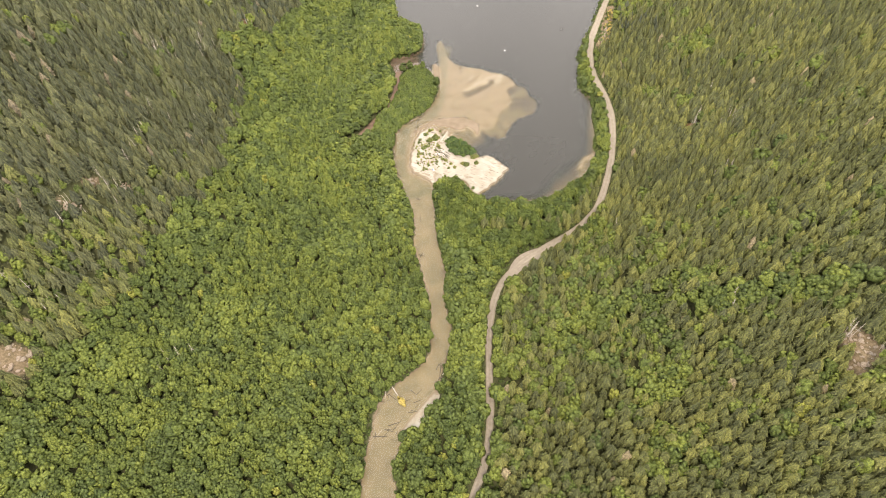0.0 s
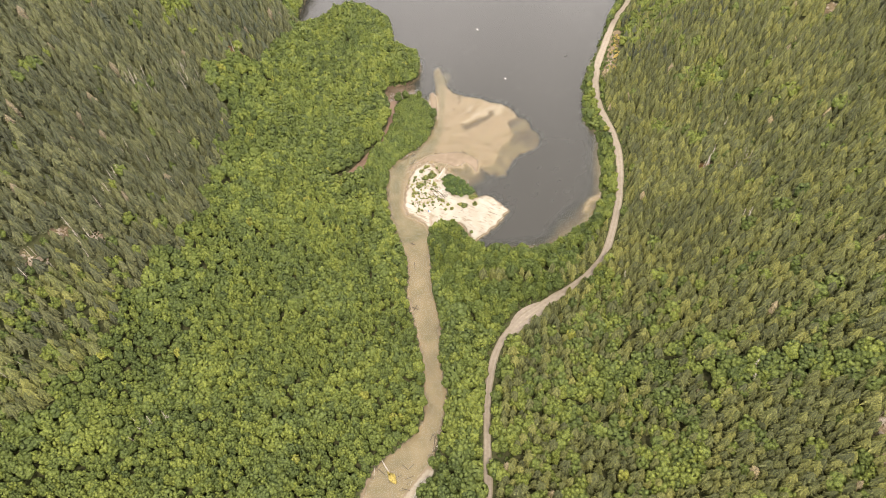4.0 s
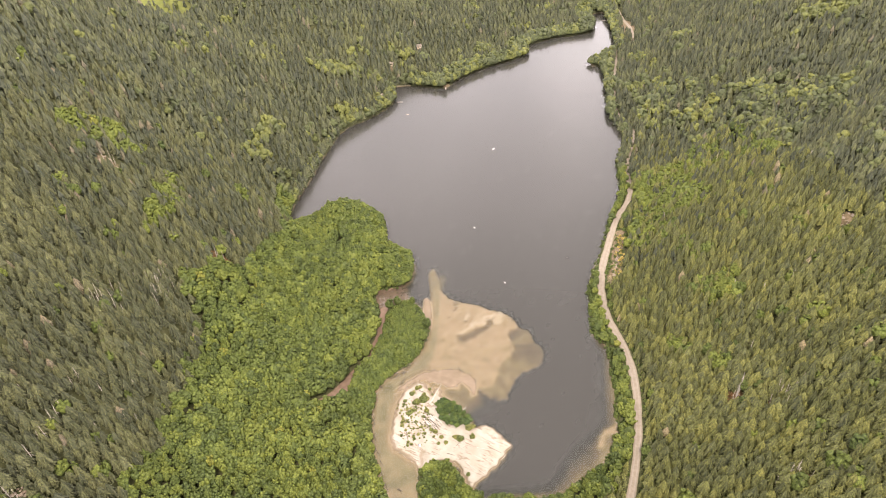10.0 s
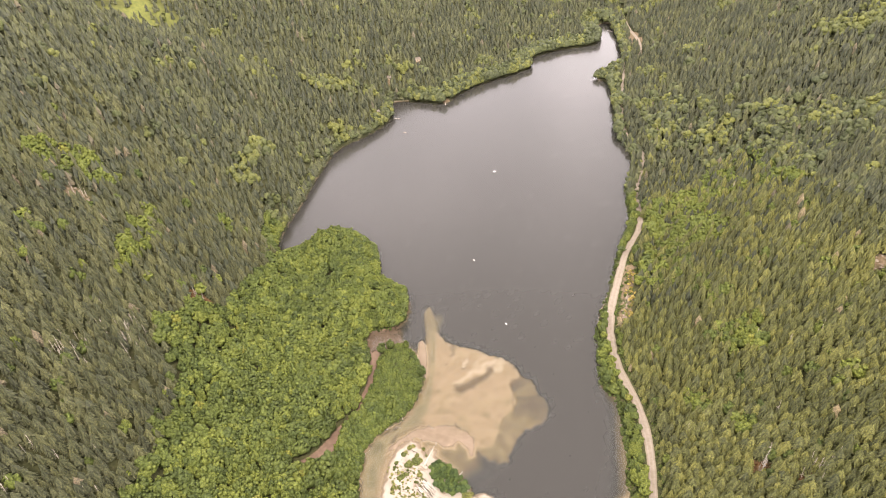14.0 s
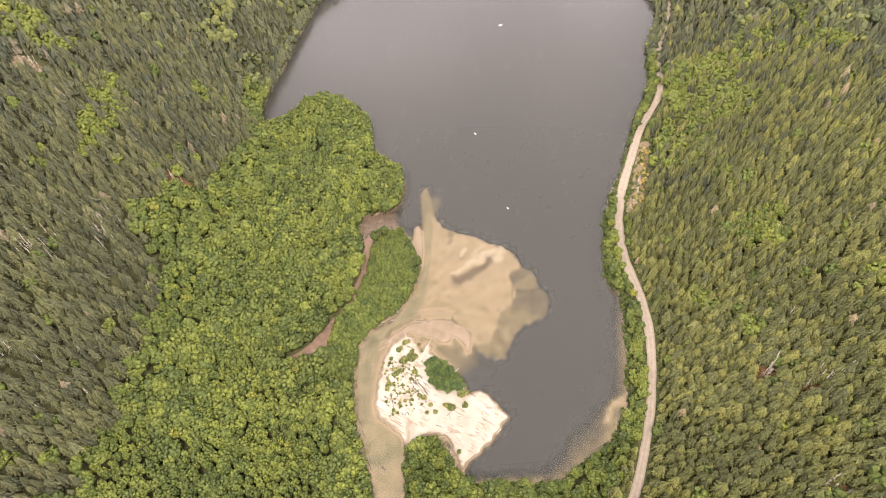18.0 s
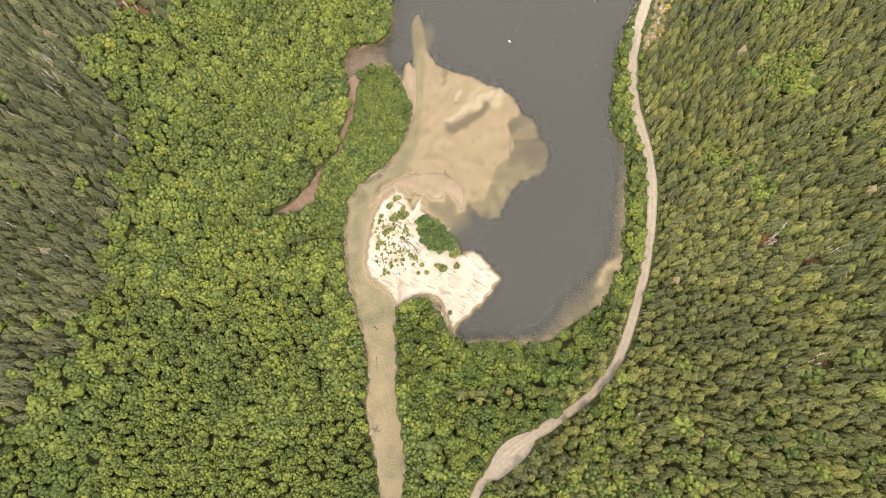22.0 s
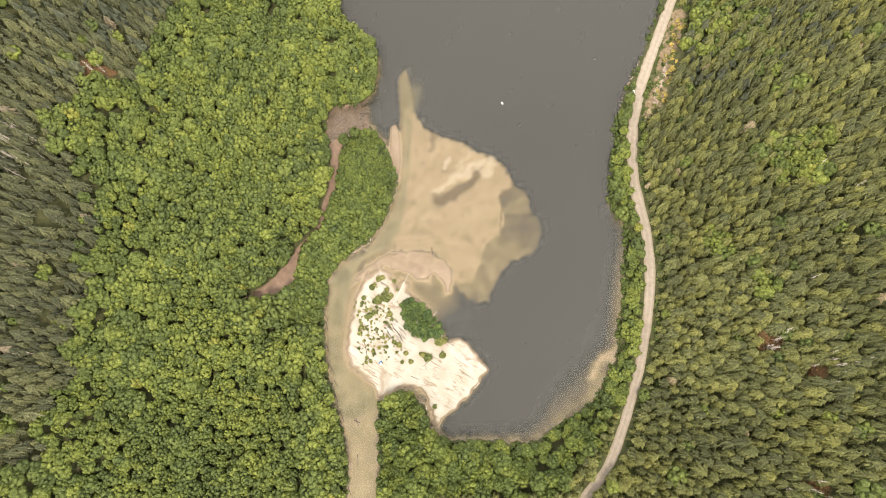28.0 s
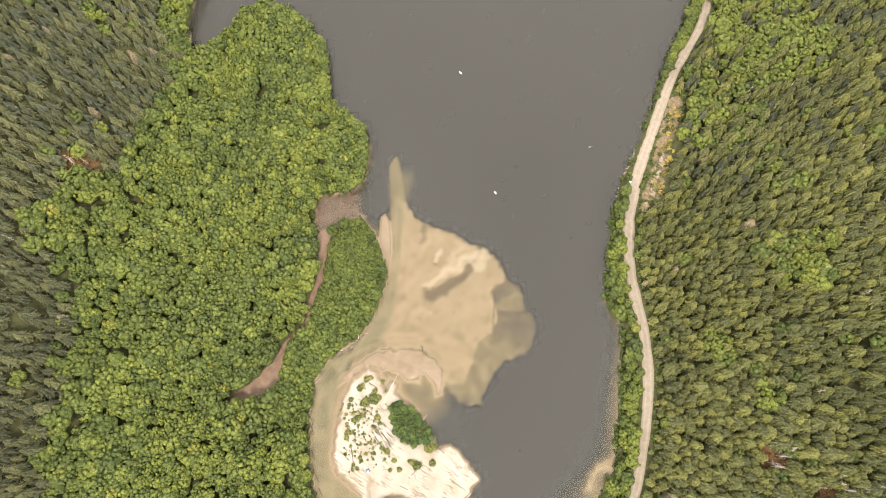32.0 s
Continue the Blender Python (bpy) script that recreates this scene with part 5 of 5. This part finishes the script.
boat("motor_boat", 78, 755, 125, 3.1, white_paint, "small white motor boat floating on dark lake")
boat("motor_boat", 98, 648, 122, 2.8, white_paint, "white open boat with outboard on calm water")
boat("rowing_boat", 173, 680, 20, 3.8, dark_metal, "small dark rowing boat on calm water", False, False)
boat("rowing_boat", 7, 1097, 160, 3.8, board, "brown rowing boat far out on the lake", False, False)
boat("motor_boat", 128, 949, 10, 4.2, white_paint, "white boat far out on the lake")


# ---- the car beside the road ----
def build_car(x, y, z, heading):
    root = new("car")
    root.matrix_basis = Matrix.Translation((x, y, z)) @ Matrix.Rotation(radians(heading), 4, "Z")
    tagged(root, "white hatchback car parked on gravel road verge", "car")
    bm, rings = bmesh.new(), []
    for cx, w, lo, hi in ((-2.15, 0.74, 0.45, 0.75), (-2.0, 0.86, 0.28, 0.92), (-1.2, 0.89, 0.24, 0.96), (0.6, 0.89, 0.24, 0.95), (1.6, 0.86, 0.26, 0.86), (2.1, 0.72, 0.36, 0.66)):
        rings.append([bm.verts.new(p) for p in ((cx, -w, lo), (cx, w, lo), (cx, w, hi - 0.1), (cx, w * 0.9, hi), (cx, -w * 0.9, hi), (cx, -w, hi - 0.1))])
    for p, q in zip(rings, rings[1:]):
        for j in range(6):
            bm.faces.new((p[j], p[(j + 1) % 6], q[(j + 1) % 6], q[j]))
    bm.faces.new(rings[0][::-1])
    bm.faces.new(rings[-1])
    bmesh.ops.recalc_face_normals(bm, faces=bm.faces[:])
    body = part("body", data("car_body", bm, white_paint), root)
    bm = bmesh.new()
    lower = [bm.verts.new(p) for p in ((-1.95, -0.78, 0.92), (0.95, -0.78, 0.92), (0.95, 0.78, 0.92), (-1.95, 0.78, 0.92))]
    upper = [bm.verts.new(p) for p in ((-1.55, -0.62, 1.40), (0.15, -0.62, 1.42), (0.15, 0.62, 1.42), (-1.55, 0.62, 1.40))]
    for j in range(4):
        bm.faces.new((lower[j], lower[(j + 1) % 4], upper[(j + 1) % 4], upper[j]))
    bm.faces.new(upper)
    part("window_glass", data("window_glass", bm, car_glass), root, None, "dark tinted windows")
    bm = bmesh.new()
    boxed(bm, -1.58, 0.12, -0.64, 0.64, 1.41, 1.47, 0.025)
    part("roof", data("car_roof", bm, white_paint), root)
    tyre = bmesh.new()
    limb(tyre, (0, -0.1, 0), (0, 0.1, 0), 0.32, 0.32, 14)
    tyre = data("tyre", tyre, rubber)
    rim = bmesh.new()
    limb(rim, (0, -0.11, 0), (0, 0.11, 0), 0.19, 0.19, 10)
    rim = data("rim", rim, lamp_glass)
    for cx in (-1.3, 1.35):
        for cy in (-0.8, 0.8):
            part("rim", rim, part("wheel", tyre, root, Matrix.Translation((cx, cy, 0.32))))
    for cy in (-0.55, 0.55):
        bm = bmesh.new()
        boxed(bm, 2.0, 2.09, cy - 0.16, cy + 0.16, 0.54, 0.66, 0.02)
        part("headlight", data("headlight", bm, lamp_glass), root)


build_car(197.6, 647.5, 3.92, 70)
lay_by = flat_sheet("lay_by", [tuple(p) for p in SHAPES["layby"]], 2.6 + 0.22, gravel_mat)
tagged(lay_by, "pale gravel lay-by beside the forest road", "lay-by", kind="structure")


# ---- rocks ----
def rock_mesh(seed, mat):
    q, bm = random.Random(seed), bmesh.new()
    bmesh.ops.create_icosphere(bm, subdivisions=2, radius=1)
    cuts = [(Vector((q.gauss(0, 1), q.gauss(0, 1), q.gauss(0, 1))).normalized(), q.uniform(0.5, 0.85)) for _ in range(7)]
    for w in bm.verts:
        for n_, d in cuts:
            over = w.co.dot(n_) - d
            if over > 0:
                w.co -= n_ * over
        w.co += Vector((q.uniform(-1, 1), q.uniform(-1, 1), q.uniform(-1, 1))) * 0.04
    return data("rock", bm, mat)


def make_rock():
    n = Nodes("rock", 0.9, 0.2)
    f = n.noise(1.2, 6.0, 0.65)
    n.bump(n.noise(3.0, 5.0), 0.08)
    c = n.ramp(f, [(0.3, (0.14, 0.115, 0.09)), (0.55, (0.27, 0.228, 0.18)), (0.8, (0.42, 0.37, 0.31))])
    return n.done(n.mix(n.math("MULTIPLY", n.rnd(), 0.35), c, (0.30, 0.20, 0.13)))


rock_mat = make_rock()
rocks = [rock_mesh(700 + k, rock_mat) for k in range(6)]
for cx, cy, r in ROCK_SLIDES:
    slide = new("rock_slide")
    slide.matrix_basis = Matrix.Translation((cx, cy, place(cx, cy)))
    tagged(slide, "pale broken rocks exposed on steep forest slope", "rocks", "rock slides")
    for j in range(int(r * 3.6)):
        a, d = g.uniform(0, 6.283), r * 0.85 * math.sqrt(g.random())
        x, y, q = cx + d * math.cos(a), cy + d * math.sin(a), g.choice((0.5, 0.7, 0.9, 1.2, 1.8)) * g.uniform(0.8, 1.2)
        part("rock", rocks[j % 6], slide, Matrix.Translation((x - cx, y - cy, place(x, y) - place(cx, cy) + q * 0.15)) @ Matrix.Rotation(g.uniform(0, 6.28), 4, "Z") @ Matrix.Diagonal((q * 1.3, q, q * 0.7, 1)))
east = smooth(EAST_SHORE, 1.5)
east = east[(east[:, 1] > 560) & (east[:, 1] < 720)]
for j in range(80):
    ex_, ey_ = east[g.randrange(len(east))] if j < 25 else east[np.argmin(np.abs(east[:, 1] - g.gauss(652, 16)))]
    x, y, q = ex_ + g.uniform(-2.2, 0.6), ey_ + g.uniform(-1, 1), g.uniform(0.35, 0.95)
    ob = new("boulder", rocks[j % 6])
    ob.matrix_basis = Matrix.Translation((x, y, place(x, y) + q * 0.25)) @ Matrix.Rotation(g.uniform(0, 6.28), 4, "Z") @ Matrix.Diagonal((q * 1.2, q, q * 0.75, 1))
    tagged(ob, "pale grey boulder at the water's edge below road", "boulder", "shore boulders")
# the cut bank above the road
bank = new("rock_bank")
bank.matrix_basis = Matrix.Translation((216, 648, place(216, 648)))
tagged(bank, "grey rock face in the cut bank beside the road", "rock bank")
for j in range(34):
    u = g.random()
    x, y, q = 211 + 14 * u + g.uniform(-1.5, 2), 634 + 36 * u + g.uniform(-3, 3), g.uniform(0.6, 1.8)
    part("rock", rocks[j % 6], bank, Matrix.Translation((x - 216, y - 648, place(x, y) - place(216, 648) + q * 0.2)) @ Matrix.Rotation(0.4 + g.uniform(-0.4, 0.4), 4, "Z") @ Matrix.Diagonal((q * 0.8, q * 1.7, q, 1)))
for j in range(64):
    u = g.random()
    x, y, r = 213 + 29 * u + g.uniform(-3, 5), 634 + 74 * u + g.uniform(-4, 4), g.uniform(0.8, 2.4)
    bush("dry_bush", x, y, place(x, y), r, r * 0.8, g.uniform(0, 6.28), j, straw_meshes if j % 3 else bush_meshes, "dry yellow broom bush on the cut bank" if j % 3 else "low green bush on the cut bank", "bush", "bushes on the cut bank")
rust_leaf = leaf_material("rust_leaf", (0.13, 0.070, 0.030), (0.20, 0.105, 0.045), (0.27, 0.165, 0.075), True)
rust_meshes = [crown_mesh("bracken", broadleaf_shape(560 + k, 4, 26, 4, 0.7), rust_leaf) for k in range(3)]
for cx, cy, r in BRACKEN:
    for j in range(int(r * 3)):
        a, d, q = g.uniform(0, 6.283), r * 0.8 * math.sqrt(g.random()), g.uniform(0.5, 1.3)
        x, y = cx + d * math.cos(a), cy + d * math.sin(a)
        bush("bracken", x, y, place(x, y), q, q * 0.7, g.uniform(0, 6.28), j, rust_meshes, "rust-brown dry bracken clump in a forest gap", "bracken", "bracken clumps")
sedge_leaf = leaf_material("sedge_leaf", (0.030, 0.032, 0.018), (0.045, 0.042, 0.024), (0.060, 0.060, 0.030), True)
sedge = [crown_mesh("sedge", broadleaf_shape(540 + k, 4, 14, 4, 0.7), sedge_leaf) for k in range(3)]
for j in range(110):
    x, y, r = g.gauss(-8, 12), g.gauss(656, 9), g.uniform(0.3, 0.75)
    if place(x, y) > 0.3 or x > 12:
        continue
    bush("sedge_tussock", x, y, max(place(x, y), -0.1) - 0.05, r, r * 0.7, g.uniform(0, 6.28), j, sedge, "dark sedge tussock standing in muddy shallows", "tussock", "tussocks in the shallows")


# ---- dead trees ----


snag_wood = make_bark("snag_wood", (0.27, 0.235, 0.195), (0.47, 0.43, 0.38))


def snag_mesh(seed, crown):
    q, bm = random.Random(seed), bmesh.new()
    limb(bm, (0, 0, -0.03), (q.uniform(-.02, .02), q.uniform(-.02, .02), 1), 0.011, 0.003, 6, 4, 0.006, q)
    for j in range(crown):
        z, a = q.uniform(0.25, 0.96), q.uniform(0, 6.283)
        e = 0.13 * (1.08 - z) ** 0.8 * q.uniform(0.5, 1.2)
        limb(bm, (0, 0, z), (e * math.cos(a), e * math.sin(a), z + q.uniform(-0.04, 0.02)), 0.0035, 0.0012, 3)
    return data("snag", bm, snag_wood)


snags = [snag_mesh(800 + k, 34 + 9 * (k % 3)) for k in range(5)]
SNAG_SITES = [(-230, 605, 13, 32), (-256, 569, 12, 16), (-195, 672, 9, 6), (251, 451, 7, 4), (272, 436, 8, 4), (285, 432, 6, 3), (251, 368, 6, 3), (-265, 396, 14, 10), (-293, 366, 10, 6), (-240, 470, 34, 18), (-294, 728, 14, 5), (-300, 290, 18, 6), (-215, 250, 18, 5),
              (276, 433, 8, 4), (240, 363, 8, 3), (251, 449, 6, 3), (203, 232, 7, 5), (218, 493, 4, 2), (151, 341, 3, 2), (255, 180, 14, 5), (300, 520, 60, 9), (350, 700, 70, 6)]
for cx, cy, spread, count in SNAG_SITES:
    for j in range(count):
        x, y, h = cx + g.gauss(0, spread * 0.6), cy + g.gauss(0, spread * 0.6), g.uniform(11, 20)
        if place(x, y) < 2.2:
            continue
        ob = new("dead_tree", snags[j % 5])
        ob.matrix_basis = Matrix.Translation((x, y, place(x, y))) @ Matrix.Rotation(g.uniform(0, 6.28), 4, "Z") @ Matrix.Rotation(g.gauss(0, 0.05), 4, "X") @ Matrix.Diagonal((h * 1.25, h * 1.25, h, 1))
        tagged(ob, "bare bleached dead conifer among living trees", "dead tree", "dead trees on the slopes")


# ---- houses and docks at the far end ----
def house(x, y, heading, w, d, h, roof_mat, label):
    z = place(x, y) + 0.3
    root = new("house")
    root.matrix_basis = Matrix.Translation((x, y, z)) @ Matrix.Rotation(radians(heading), 4, "Z")
    tagged(root, label, "house", "lake houses")
    bm = bmesh.new()
    boxed(bm, -w / 2, w / 2, -d / 2, d / 2, -1.5, h)
    for s in (-1, 1):
        tri = [bm.verts.new((s * w / 2, -d / 2, h)), bm.verts.new((s * w / 2, d / 2, h)), bm.verts.new((s * w / 2, 0, h + d * 0.3))]
        bm.faces.new(tri)
    part("wall", data("house_wall", bm, board), root)
    for s in (-1, 1):
        bm = bmesh.new()
        quad = [bm.verts.new(p) for p in ((-w / 2 - 0.5, s * (d / 2 + 0.5), h - 0.28), (w / 2 + 0.5, s * (d / 2 + 0.5), h - 0.28), (w / 2 + 0.5, 0, h + d * 0.3 + 0.05), (-w / 2 - 0.5, 0, h + d * 0.3 + 0.05))]
        bm.faces.new(quad)
        bmesh.ops.solidify(bm, geom=bm.faces[:], thickness=0.18)
        part("roof", data("house_roof", bm, roof_mat), root)
    for k in range(3):
        bm = bmesh.new()
        boxed(bm, -w * 0.36 + k * w * 0.29, -w * 0.36 + k * w * 0.29 + 1.3, -d / 2 - 0.06, -d / 2 + 0.05, 0.9, 2.1)
        part("window", data("house_window", bm, car_glass), root)
    bm = bmesh.new()
    boxed(bm, w * 0.36, w * 0.36 + 0.95, -d / 2 - 0.06, -d / 2 + 0.05, 0.05, 2.1)
    part("door", data("house_door", bm, white_paint), root)


pale_roof = plain("pale_roof", (0.36, 0.31, 0.26), 0.8)
house(37, 1312, 12, 12, 8, 3.4, pale_roof, "house with pale roof in a forest clearing")
house(-13, 1258, -20, 9, 7, 3.2, pale_roof, "small white-roofed cabin among the trees")
house(-36, 1156, 50, 9, 6, 3.0, pale_roof, "small cabin at the lake shore")
house(449, 1398, 60, 8, 6, 3.0, white_paint, "white cabin beside the lake outlet")
house(424, 1532, 20, 9, 6, 3.0, pale_roof, "boat house at the lake outlet")


def dock(x, y, heading, length, label):
    root = new("dock")
    root.matrix_basis = Matrix.Translation((x, y, 0.0)) @ Matrix.Rotation(radians(heading), 4, "Z")
    tagged(root, label, "dock", "docks")
    for k in range(int(length / 0.6)):
        bm = bmesh.new()
        boxed(bm, 0.6 * k, 0.6 * k + 0.54, -1.1, 1.1, 0.42, 0.50)
        part("plank", data("plank", bm, plank_wood), root)
    for k in range(3):
        for s in (-1, 1):
            bm = bmesh.new()
            limb(bm, (0.6 + (length - 1.2) * k / 2, s * 0.95, -3), (0.6 + (length - 1.2) * k / 2, s * 0.95, 0.75), 0.11, 0.1)
            part("post", data("post", bm, wet_and_gap_wood), root)


dock(78, 1196, -95, 11, "weathered wooden dock at the far shore")
dock(-9, 1150, -10, 9, "short wooden dock below a cabin")
dock(447, 1478, 150, 12, "wooden dock at the lake outlet")
